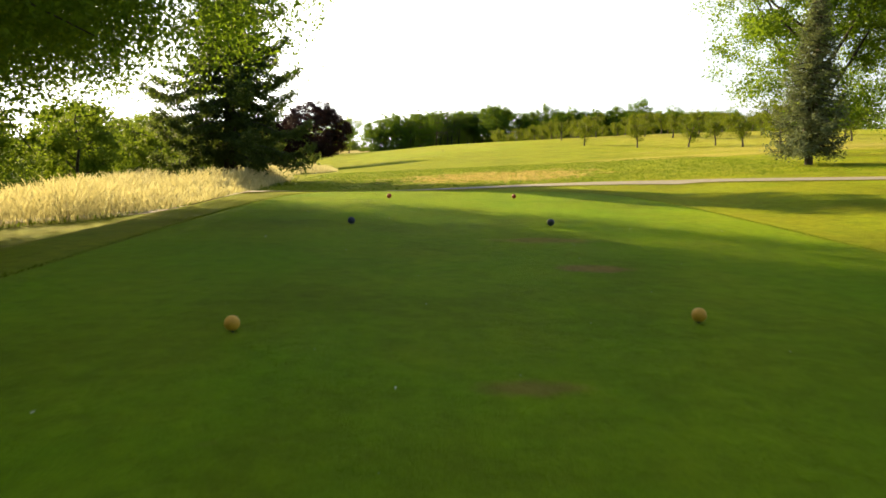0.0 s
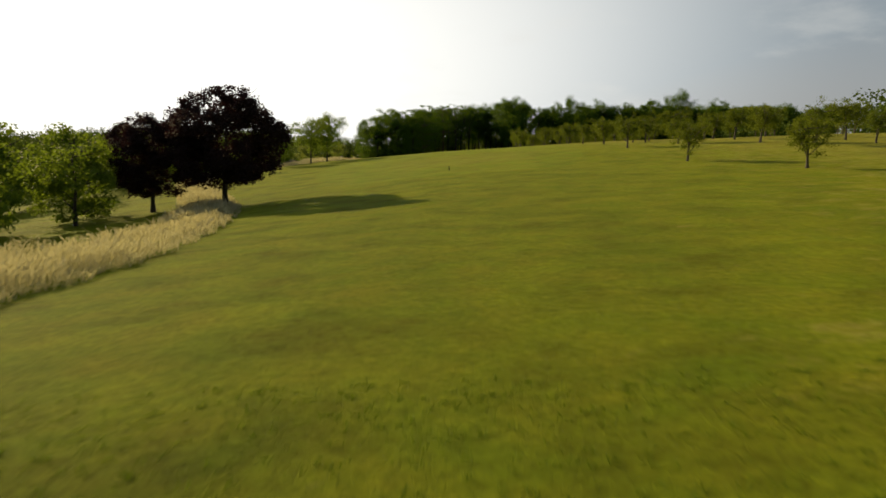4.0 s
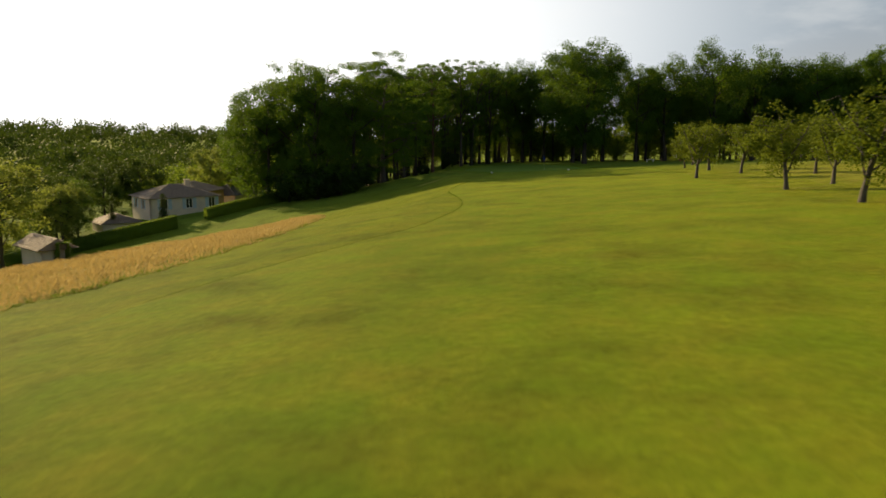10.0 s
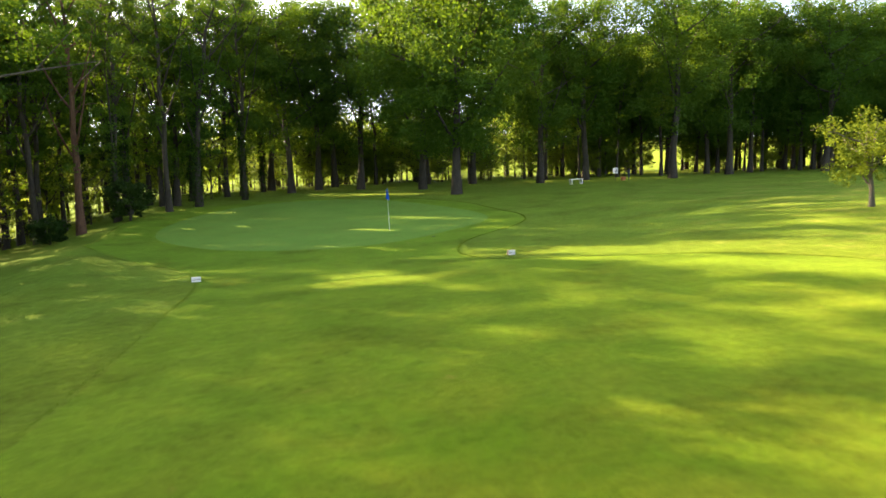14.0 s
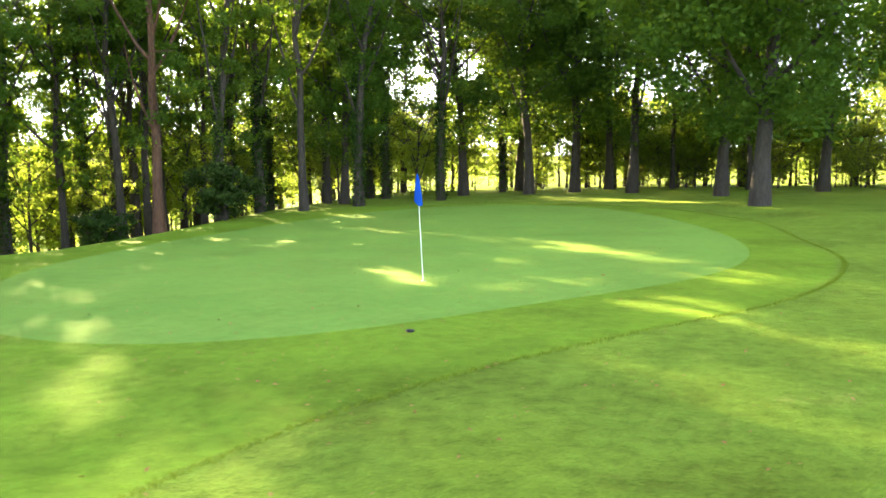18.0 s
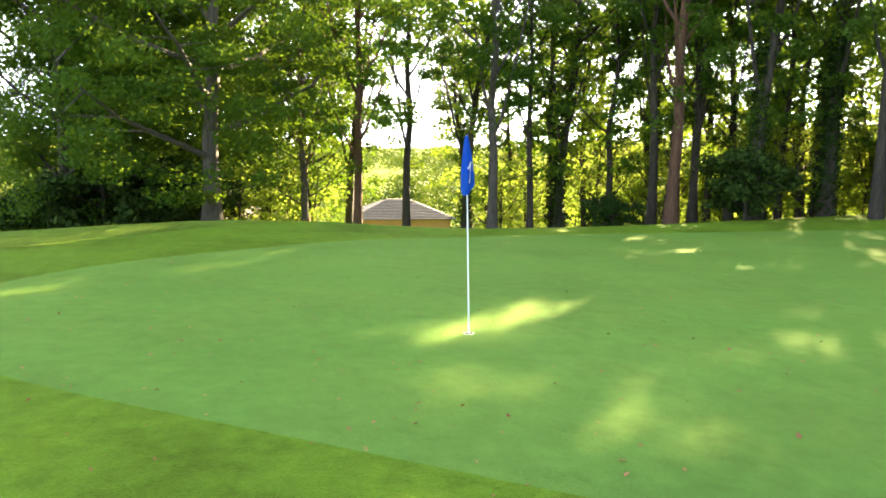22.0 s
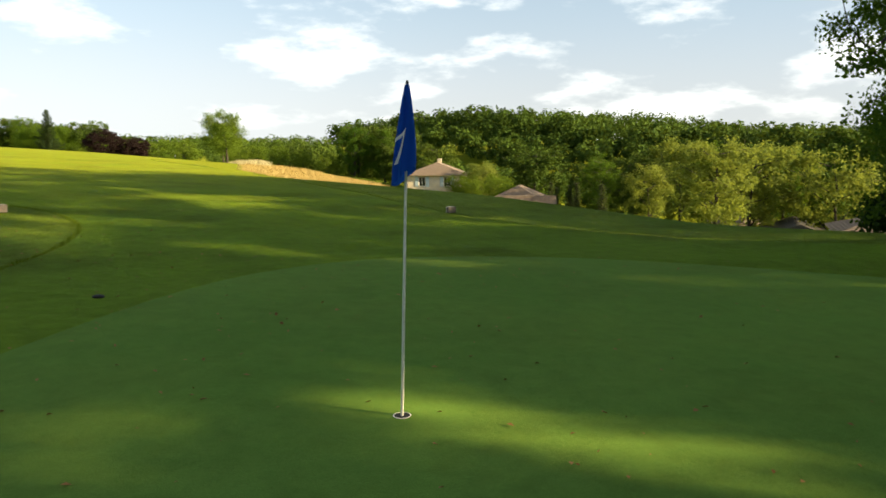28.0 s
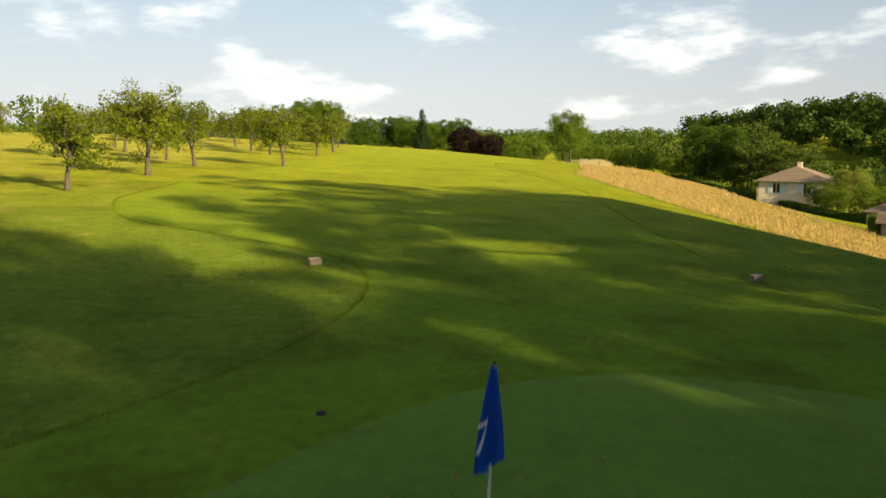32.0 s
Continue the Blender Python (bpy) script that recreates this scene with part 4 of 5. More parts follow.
for k, (x, y, s) in enumerate([(-33, 96, 1.6), (-37, 91, 1.7), (-31, 108, 1.5), (-40, 100, 1.8), (-28, 88, 1.3)]):
    plant("small_tree", BUSH[k % 3], x, y, "leafy green tree at the edge of the long grass", scale=s, turn=k * 70)
plant("cedar_tree", CEDAR, -11.5, 41.5, "tall drooping dark cedar by the long grass", turn=15)
plant("lime_tree", BIRCH, -14.3, 17.0, "dense lime tree with hanging branches over the tee", turn=0)
plant("blue_cedar_tree", BLUECEDAR, 18.6, 35.6, "blue-green cedar beside the path")
plant("broadleaf_tree", MAPLE, 24.0, 46.0, "tall spreading broadleaf tree behind the cedar")
# two trees out of view behind the tee, added to cut skylight on it
plant("broadleaf_tree", MAPLE, -8.5, -8.0, "tall out-of-view broadleaf tree added to darken the tee", scale=0.9, turn=40)
plant("broadleaf_tree", MAPLE, 7.5, -9.0, "tall out-of-view broadleaf tree added to darken the tee", scale=0.85, turn=200)
plant("broadleaf_tree", LOWOAK[0], 32.5, 48.0, "tall dark broadleaf tree beyond the path", turn=130)
plant("broadleaf_tree", LOWOAK[1], 40.0, 55.0, "tall dark broadleaf tree beyond the path", scale=0.9, turn=30)
plant("broadleaf_tree", MAPLE, 31.5, 38.0, "tall spreading broadleaf tree beyond the path", scale=1.05, turn=130)
# unseen trees added right of and behind the tee to block sky fill
for k, (x, y) in enumerate([(14.0, -5.0), (20.0, 2.5), (12.0, -13.0), (2.0, -11.0)]):
    plant("broadleaf_tree", LOWOAK[k % 2], x, y, "dark out-of-view broadleaf tree added to dim the tee", scale=0.85, turn=k * 70, group="trees beside the tee")
for k, (x, y, s) in enumerate([(-22.5, 46.0, 1.0), (-26.0, 52.0, 1.15), (-21.0, 56.0, 0.95), (-30.0, 47.0, 1.1), (-28.0, 60.0, 1.2), (-19.5, 62.0, 0.9)]):
    plant("bush", BUSH[k % 3], x, y, "bright leafy bush behind the long grass", "bush", scale=s, turn=k * 50, group="bushes by the tee")
# trees out of view; the last is added to dim the tee more
for k, (x, y, s) in enumerate([(-21.0, 10.0, 1.1), (-26.0, 22.0, 1.2), (-18.5, 1.0, 1.0), (-31.0, 12.0, 1.2), (-14.0, -9.0, 1.2), (-4.0, -15.0, 1.3)]):
    plant("broadleaf_tree", ROUND[k % 3], x, y, "out-of-view broadleaf tree shading the tee", scale=s, turn=k * 90, group="trees beside the tee")

# valley trees near the houses, bright in the evening sun
VALLEY = [(-41.2, 276, 0.88, 1), (-47.5, 263, 0.62, 1), (-60, 268, 1.05, 1), (-65, 276, 1.1, 1), (-56, 261, 1.0, 1), (-70, 265, 1.15, 1), (-54, 255, 0.8, 0), (-57, 246, 0.85, 0), (-43.5, 236, 0.55, 1), (-40.5, 241, 0.5, 1),
          (-47, 208, 0.95, 0), (-42, 202, 0.9, 0), (-50, 200, 1.0, 0), (-54, 236, 0.95, 0), (-46, 297, 0.7, 1), (-50, 303, 0.75, 0), (-44, 318, 0.8, 0), (-52, 322, 0.9, 0),
          (-60, 300, 0.85, 0), (-42, 345, 0.9, 1), (-36, 352, 0.9, 0), (-30, 338, 0.6, 1), (-44, 212, 0.75, 0), (-49, 218, 0.8, 0)]
for k, (x, y, s, b) in enumerate(VALLEY):
    plant("valley_tree", (BRIGHT[k % 2] if b else ROUND[k % 3]), x, y, "bright yellow-green tree near the houses" if b else "round green tree in the valley", scale=s, turn=k * 47, group="valley trees")


for k, (x, y, s) in enumerate([(-39.5, 205.0, 0.68), (-43.5, 209.0, 0.62)]):
    plant("oak_tree", LOWOAK[k], x, y, "large dark green tree beyond the hedge", scale=s, turn=k * 100, group="valley trees")
for k, (x, y, s) in enumerate([(-38.8, 237.0, 0.5), (-37.8, 241.5, 0.52), (-38.2, 246.5, 0.55)]):
    plant("garden_tree", YOUNG[k], x, y, "small leafy garden tree behind the hedge", scale=s, turn=k * 80, group="garden trees")


def far_wood(name, seed, spots, label, mat, leaf=1.15, per=90):
    """Crowns of a wood too far off to tell its leaves apart: each is a heap of leafy lumps."""
    r = np.random.default_rng(seed)
    cs, out = [], []
    for x, y, h, rad in spots:
        g = float(ground_z(x, y))
        k = 9
        d = r.normal(size=(k, 3))
        d /= np.linalg.norm(d, axis=1)[:, None]
        d[:, 2] = d[:, 2] * 0.8 + 0.12
        lump = np.array([x, y, g + h * 0.55]) + d * np.array([rad * 0.6, rad * 0.6, h * 0.3])
        i = r.integers(0, k, per)
        e = r.normal(size=(per, 3))
        e /= np.linalg.norm(e, axis=1)[:, None]
        size = rad * r.uniform(0.38, 0.62, k)[i]
        cs.append(lump[i] + e * (size * r.uniform(0.75, 1.05, per))[:, None] * [1, 1, 0.85])
        out.append(lump[i] - [0, 0, 0.2])
    v, f = leaves(r, np.concatenate(cs), 0.12, leaf, np.concatenate(out), flat=0.15, ratio=0.8, facing=1.0, loose=0.42)
    return tagged(new(name, mesh_from(name, v, f, mat)), label, "wood", kind="stuff")


def scatter(seed, n, fx, fy, h, r):
    q = np.random.default_rng(seed)
    return [(fx(q), fy(q), q.uniform(*h), q.uniform(*r)) for _ in range(n)]


far_wood("ridge_wood", 1, scatter(1, 800, lambda q: q.uniform(-320, -192), lambda q: q.uniform(-80, 270), (16, 21), (4, 6)) + scatter(21, 300, lambda q: q.uniform(-194, -180), lambda q: q.uniform(-90, 280), (17, 22), (3.2, 4.6)) + scatter(41, 230, lambda q: q.uniform(-182, -158), lambda q: q.uniform(20, 250), (13, 18), (3.2, 4.6)) + scatter(31, 60, lambda q: q.uniform(-150, -110), lambda q: q.uniform(20, 225), (6, 10), (3, 5)),
         "dense green wood on the hill across the valley", M_FARLEAF, 1.1, 125)
far_wood("valley_wood", 2, scatter(2, 210, lambda q: q.uniform(-165, -64), lambda q: q.uniform(268, 430), (7, 15), (3.5, 6)) + scatter(22, 34, lambda q: q.uniform(-130, -66), lambda q: q.uniform(120, 262), (6, 11), (3.0, 5)),
         "mixed green trees filling the valley floor", M_FARLEAF, 0.6, 340)
far_wood("valley_edge_wood", 3, scatter(3, 60, lambda q: q.uniform(-62, -44), lambda q: q.uniform(118, 196), (6, 9.5), (2.8, 4.2)), "mixed green trees below the fairway", M_FARLEAF, 0.42, 500)
far_wood("north_wood", 4, scatter(4, 620, lambda q: q.uniform(-420, -70), lambda q: q.uniform(430, 760), (9, 17), (4.5, 7.5)), "wooded hillside beyond the houses", M_FARLEAF, 1.1, 170)
far_wood("west_wood", 5, scatter(5, 520, lambda q: q.uniform(-1000, -430), lambda q: q.uniform(-200, 1000), (10, 16), (8, 14)), "distant wooded hills", M_FARLEAF, 2.2, 110)
far_wood("south_wood", 6, scatter(6, 320, lambda q: q.uniform(-150, 160), lambda q: q.uniform(-190, -45), (8, 14), (4, 6.5)), "wooded skyline behind the tee", M_FARLEAF, 0.95, 170)
far_wood("south_hill_wood", 7, scatter(7, 380, lambda q: q.uniform(-500, 400), lambda q: q.uniform(-600, -260), (12, 18), (8, 13)), "distant woods behind the course", M_FARLEAF, 2.0, 110)
far_wood("lane_trees", 8, scatter(8, 46, lambda q: q.uniform(-62, -32), lambda q: q.uniform(20, 92), (5, 9), (2.5, 4)), "hedgerow trees below the tee", M_FARLEAF, 0.42, 450)
far_wood("east_wood", 9, scatter(9, 160, lambda q: q.uniform(95, 240), lambda q: q.uniform(60, 320), (9, 13), (4, 6.5)), "trees beyond the orchard", M_FARLEAF, 0.8, 220)
far_wood("slope_wood", 10, scatter(10, 90, lambda q: q.uniform(-75, -30), lambda q: q.uniform(352, 430), (6, 10), (3, 4.5)), "green woodland falling into the valley", M_LIGHTLEAF, 0.45, 400)


# cypresses and garden trees among the houses
CYPRESS = conifer_meshes("cypress", 171, 4.6, 0.55, M_BARK, M_CEDAR, tiers=24, low=0.2, droop=-0.6, leaf=0.14, per=30, hang=0.0)
for k, (x, y) in enumerate([(-37.5, 256.8), (-40.0, 258.5), (-41.5, 261.0), (-44.0, 251.0), (-45.2, 252.2), (-47.5, 300.5), (-42.5, 303.8), (-35.6, 304.4)]):
    plant("cypress", CYPRESS, x, y, "slim dark cypress in a garden", scale=0.85 + 0.08 * (k % 3), turn=k * 40, group="cypresses")
for k, (x, y, s) in enumerate([(-45.2, 257.1, 0.5), (-46.0, 301.0, 0.5), (-50.0, 299.0, 0.45), (-64.0, 259.0, 0.8), (-69.0, 267.0, 0.85)]):
    plant("garden_tree", LOWOAK[k % 2], x, y, "dense green tree in a garden", scale=s, turn=k * 75, group="garden trees")


# ---- long dry grass ----
ROUGH_EDGE = [(-10, -11.5), (17, -10.3), (22, -8.0), (35, -8.0), (42, -8.4), (58, -11.3), (70, -10.2), (100, -14.5), (130, -25), (150, -31.5), (165, -31), (183, -24.5),
              (200, -21), (210, -17), (226, -11.5), (234, -8.4), (240, -6.8), (262, -7.2), (275, -8.5), (288, -11.5), (296, -14.5)]


def grass_strip(name, seed, y0, y1, width, per_m2, tall, mat, label, wide=0.012, taper=None):
    q = np.random.default_rng(seed)
    n = int((y1 - y0) * width * per_m2)
    y = q.uniform(y0, y1, n)
    u = width * q.uniform(0, 1, n)
    if taper:
        ok = u < np.minimum(width, (taper - y) * 0.8 + 3)
        y, u, n = y[ok], u[ok], int(ok.sum())
    x = spline(ROUGH_EDGE, y) + 0.25 * np.sin(y * 1.7) - u
    z = ground_z(x, y) - 0.02
    h = tall * q.uniform(0.55, 1.15, n) * (0.75 + 0.3 * np.sin(x * 1.3 + 2 * np.sin(y * 0.7)) ** 2)
    h = h * (0.45 + 0.55 * smooth(0.0, 1.6, u)) * (0.7 + 0.5 * np.sin(x * 0.45 + np.sin(y * 0.3)) ** 2)
    a = q.uniform(0, 6.283, n)
    lean = q.normal(size=(n, 2)) * 0.32 * h[:, None] + np.array([0.10, -0.06]) * h[:, None]
    base = np.c_[x, y, z]
    side = np.c_[np.cos(a), np.sin(a), 0 * a] * (wide * q.uniform(0.7, 1.6, n))[:, None]
    mid = base + np.c_[lean * 0.35, h * 0.6]
    tip = base + np.c_[lean, h]
    v = np.stack([base - side * 0.6, base + side * 0.6, mid + side * 0.8, tip + side * 1.3, tip - side * 1.3, mid - side * 0.8], 1).reshape(-1, 3)
    k = np.arange(n)[:, None] * 6
    f = np.concatenate([k + [[0, 1, 2, 5]], k + [[5, 2, 3, 4]]])
    return tagged(new(name, mesh_from(name, v, f, mat)), label, "grass", kind="stuff")


grass_strip("long_grass_by_tee", 1, 8, 76, 9.0, 90, 0.85, M_DRYGRASS, "tall dry straw-coloured grass beside the tee", 0.008)
grass_strip("long_grass_lower", 2, 76, 210, 5.0, 50, 0.75, M_DRYGRASS, "tall dry grass along the fairway edge", 0.013)
grass_strip("long_grass_upper", 3, 205, 290, 19.0, 48, 0.38, M_GOLDGRASS, "tall golden dry grass below the fairway", 0.013, taper=290)
grass_strip("grass_fringe", 4, 8, 290, 0.5, 60, 0.3, M_GRASSBLADE, "green grass fringe along the long grass", 0.014)


# ---- boundary hedge ----
def hedge(name, pts, wide, tall, label, seed):
    q = np.random.default_rng(seed)
    pts = np.array(pts, float)
    seg = np.r_[0, np.cumsum(np.hypot(*np.diff(pts, axis=0).T))]
    n = int(seg[-1] * 420)
    s = q.uniform(0, seg[-1], n)
    x, y = np.interp(s, seg, pts[:, 0]), np.interp(s, seg, pts[:, 1])
    dx, dy = np.gradient(np.interp(np.sort(s), seg, pts[:, 0])).mean(), np.gradient(np.interp(np.sort(s), seg, pts[:, 1])).mean()
    t = np.array([dx, dy]) / np.hypot(dx, dy)
    u, h = q.uniform(-1, 1, n), q.uniform(0, 1, n)
    face = q.integers(0, 3, n)
    u = np.where(face == 0, 1.0, np.where(face == 1, -1.0, u)) * (1 + q.normal(size=n) * 0.05)
    h = np.where(face == 2, 1.0, h) + q.normal(size=n) * 0.02
    c = np.c_[x - t[1] * u * wide / 2, y + t[0] * u * wide / 2, ground_z(x, y) + h * tall]
    mid = np.c_[x, y, ground_z(x, y) + tall * 0.4]
    v, f = leaves(q, c, 0.04, 0.16, mid, flat=0.3, ratio=0.7)
    ob = tagged(new(name), label, "hedge")
    part("foliage", mesh_from(name + "_foliage", v, f, M_HEDGE), None, ob)
    k = np.linspace(0, seg[-1], 40)
    kx, ky = np.interp(k, seg, pts[:, 0]), np.interp(k, seg, pts[:, 1])
    kz = ground_z(kx, ky)
    w2 = wide * 0.42
    ring = np.stack([np.c_[kx - t[1] * w2, ky + t[0] * w2, kz - 0.2], np.c_[kx - t[1] * w2, ky + t[0] * w2, kz + tall * 0.94],
                     np.c_[kx + t[1] * w2, ky - t[0] * w2, kz + tall * 0.94], np.c_[kx + t[1] * w2, ky - t[0] * w2, kz - 0.2]], 1)
    i, j = np.meshgrid(np.arange(39), np.arange(4), indexing="ij")
    jn = (j + 1) % 4
    f2 = np.stack([i * 4 + j, i * 4 + jn, (i + 1) * 4 + jn, (i + 1) * 4 + j], -1).reshape(-1, 4)
    part("hedge_body", mesh_from(name + "_body", ring.reshape(-1, 3), f2, M_HEDGE), None, ob)
    return ob


hedge("hedge", [(-37.5, 200), (-37.5, 214), (-37, 240), (-36.6, 250)], 1.3, 1.35, "clipped green hedge along the gardens", 1)
hedge("hedge", [(-26.6, 260.4), (-29.4, 263.0), (-31.6, 265.2)], 0.9, 1.5, "clipped green hedge in front of the shed", 4)
hedge("hedge", [(-50.5, 291.8), (-41.0, 296.6), (-32.4, 300.6)], 1.4, 1.7, "clipped green hedge beside the gateway", 3)
hedge("hedge", [(-29.5, 303.5), (-24.0, 309.0), (-18.0, 313.5)], 1.2, 1.5, "clipped green hedge below the wood", 2)


# ---- houses ----
def house(x, y, z, turn, wide, deep, eave, ridge, wall_mat, roof_mat, label, windows, chimney=None, hip=True, shutters=True):
    """A rendered house: walls with window openings, a tiled hipped or gabled roof with eaves, shutters, a chimney."""
    ob = empty("house", x, y, z, turn)
    hw, hd = wide / 2, deep / 2
    for side, (ax, ay, bx, by) in {"wall_front": (-hw, -hd, hw, -hd), "wall_back": (hw, hd, -hw, hd), "wall_left": (-hw, hd, -hw, -hd), "wall_right": (hw, -hd, hw, hd)}.items():
        bm = bmesh.new()
        a, b = Vector((ax, ay, 0)), Vector((bx, by, 0))
        ln = (b - a).length
        holes = sorted([w for w in windows if w[0] == side], key=lambda w: w[1])
        d = (b - a) / ln
        nrm = Vector((d.y, -d.x, 0))
        rot = Matrix((d, -nrm, Vector((0, 0, 1)))).transposed().to_4x4()
        m = Matrix.Translation(a) @ rot
        # one slab, cut by the openings
        us = sorted({0.0, ln} | {v for w in holes for v in (w[1], w[1] + w[3])})
        zs = sorted({-3.0, eave} | {v for w in holes for v in (w[2], w[2] + w[4])})
        for x0, x1 in zip(us, us[1:]):
            for z0, z1 in zip(zs, zs[1:]):
                if not any(w[1] < (x0 + x1) / 2 < w[1] + w[3] and w[2] < (z0 + z1) / 2 < w[2] + w[4] for w in holes):
                    box(bm, x0, 0.0, z0, x1, 0.3, z1)
        bmesh.ops.remove_doubles(bm, verts=bm.verts, dist=0.001)
        bmesh.ops.transform(bm, matrix=m, verts=bm.verts)
        part(side, bm, wall_mat, ob)
        for w in holes:
            fr = bmesh.new()
            x0, z0, ww, wh = w[1], w[2], w[3], w[4]
            for q in ((x0, z0, x0 + 0.07, z0 + wh), (x0 + ww - 0.07, z0, x0 + ww, z0 + wh), (x0 + 0.07, z0, x0 + ww - 0.07, z0 + 0.07),
                      (x0 + 0.07, z0 + wh - 0.07, x0 + ww - 0.07, z0 + wh), (x0 + ww / 2 - 0.03, z0 + 0.07, x0 + ww / 2 + 0.03, z0 + wh - 0.07)):
                box(fr, q[0], 0.1, q[1], q[2], 0.16, q[3])
            bmesh.ops.transform(fr, matrix=m, verts=fr.verts)
            win = part("window_frame", fr, M_WHITE, ob)
            gl = bmesh.new()
            box(gl, x0 + 0.05, 0.125, z0 + 0.05, x0 + ww - 0.05, 0.14, z0 + wh - 0.05)
            bmesh.ops.transform(gl, matrix=m, verts=gl.verts)
            part("pane", gl, M_GLASS, win)
            if shutters:
                for sx in (x0 - ww * 0.5 - 0.02, x0 + ww + 0.02):
                    sh = bmesh.new()
                    box(sh, sx, -0.05, z0 - 0.03, sx + ww * 0.5, -0.005, z0 + wh + 0.03, 0.012)
                    bmesh.ops.transform(sh, matrix=m, verts=sh.verts)
                    part("shutter", sh, M_SHUTTER, ob, "pale blue wooden shutter")
    # roof with overhanging eaves and tile courses
    o = 0.45
    bm = bmesh.new()
    ins = min(hw, hd) * 0.95 if hip else -0.0
    along_x = wide >= deep
    c = [(-hw - o, -hd - o, eave - 0.05), (hw + o, -hd - o, eave - 0.05), (hw + o, hd + o, eave - 0.05), (-hw - o, hd + o, eave - 0.05)]
    if along_x:
        r = [(-hw + ins - (0 if hip else o), 0, ridge), (hw - ins + (0 if hip else o), 0, ridge)]
        polys = [(0, 1, 5, 4), (1, 2, 5), (2, 3, 4, 5), (3, 0, 4)]
    else:
        r = [(0, -hd + ins - (0 if hip else o), ridge), (0, hd - ins + (0 if hip else o), ridge)]
        polys = [(0, 1, 4), (1, 2, 5, 4), (2, 3, 5), (3, 0, 4, 5)]
    pts = [Vector(p) for p in c + r]
    rows = 14
    for poly in polys:
        e0, e1 = pts[poly[0]], pts[poly[1]]
        t1 = pts[poly[2]]
        t0 = pts[poly[3]] if len(poly) == 4 else t1
        for k in range(rows):
            s0, s1 = k / rows, (k + 1) / rows
            up = Vector((0, 0, 0.05))
            a0, a1, b0, b1 = e0.lerp(t0, s0) + up, e1.lerp(t1, s0) + up, e0.lerp(t0, s1), e1.lerp(t1, s1)
            vs = [bm.verts.new(p) for p in (a0, a1, b1, b0, a0 - up, a1 - up)]
            bm.faces.new(vs[:4])
            bm.faces.new((vs[4], vs[5], vs[1], vs[0]))
    bm.faces.new([bm.verts.new(p - Vector((0, 0, 0.03))) for p in reversed(pts[:4])])
    bmesh.ops.remove_doubles(bm, verts=bm.verts, dist=0.002)
    roof = part("roof", bm, roof_mat, ob)
    if chimney:
        bm = bmesh.new()
        cx, cy, ch = chimney
        box(bm, cx - 0.35, cy - 0.3, eave, cx + 0.35, cy + 0.3, ch, 0.02)
        box(bm, cx - 0.42, cy - 0.37, ch, cx + 0.42, cy + 0.37, ch + 0.12, 0.02)
        part("chimney", bm, wall_mat, roof)
    return tagged(ob, label, "house")


W2 = [("wall_front", 1.6, 0.9, 1.0, 1.5), ("wall_front", 5.2, 0.9, 1.0, 1.5), ("wall_front", 8.6, 0.9, 1.0, 1.5), ("wall_left", 1.8, 0.9, 1.0, 1.4), ("wall_left", 5.4, 0.9, 1.0, 1.4),
      ("wall_right", 1.8, 0.9, 1.0, 1.4), ("wall_right", 5.4, 0.9, 1.0, 1.4), ("wall_back", 2.0, 0.9, 1.0, 1.5), ("wall_back", 6.0, 0.9, 1.0, 1.5)]


def raised(ws, dz):
    return [(s, a, b + dz, c, d) for s, a, b, c, d in ws]


house(-41.5, 228.0, -6.6, 52, 12.0, 8.5, 4.9, 6.7, M_CREAM, M_ROOF, "cream two-storey house with a hipped tile roof and chimney", raised(W2, 2.4), chimney=(0.5, 0.3, 7.1))
house(-39.5, 249.0, -6.9, 40, 6.6, 5.0, 2.9, 4.3, M_CREAM, M_ROOF, "low cream house with a terracotta tile roof", W2[:1])
house(-29.2, 262.4, -5.85, -42, 4.4, 2.2, 2.15, 2.95, M_CREAM, M_ROOF, "small garden shed with a terracotta tile roof", [], hip=False)
house(-56.0, 285.0, -11.2, 32, 10.0, 8.5, 4.9, 6.4, M_CREAM, M_ROOF, "pale two-storey house with a low hipped roof", raised(W2, 2.4))
house(-62.0, 273.0, -11.8, 32, 11.0, 8.0, 3.6, 5.2, M_CREAM, M_ROOFDARK, "pale low house wing with a dark tile roof", W2[:3], hip=False)
house(-76.0, 258.0, -13.5, 60, 11.0, 8.5, 4.6, 6.2, M_YELLOW, M_ROOF, "yellow rendered house behind bright trees", raised(W2, 1.8))
house(-37.5, 314.0, -9.0, 38, 10.0, 9.0, 5.2, 6.9, M_CREAM, M_ROOF, "cream two-storey house with blue shutters and a hipped roof", raised(W2, 2.6), chimney=(2.5, 1.5, 7.3))
house(-43.0, 306.0, -9.4, 38, 5.0, 6.0, 2.6, 3.7, M_CREAM, M_ROOF, "low tiled porch wing beside the house", [], hip=True)
house(-41.0, 332.0, -9.2, 80, 9.0, 7.5, 4.8, 6.4, M_ORANGE, M_ROOFDARK, "ochre rendered house behind the trees", W2[:2])
house(-39.0, 347.0, -9.6, 80, 8.0, 7.0, 3.4, 5.2, M_CREAM, M_ROOFDARK, "pale house with a grey tile roof beyond the wood", W2[:2])


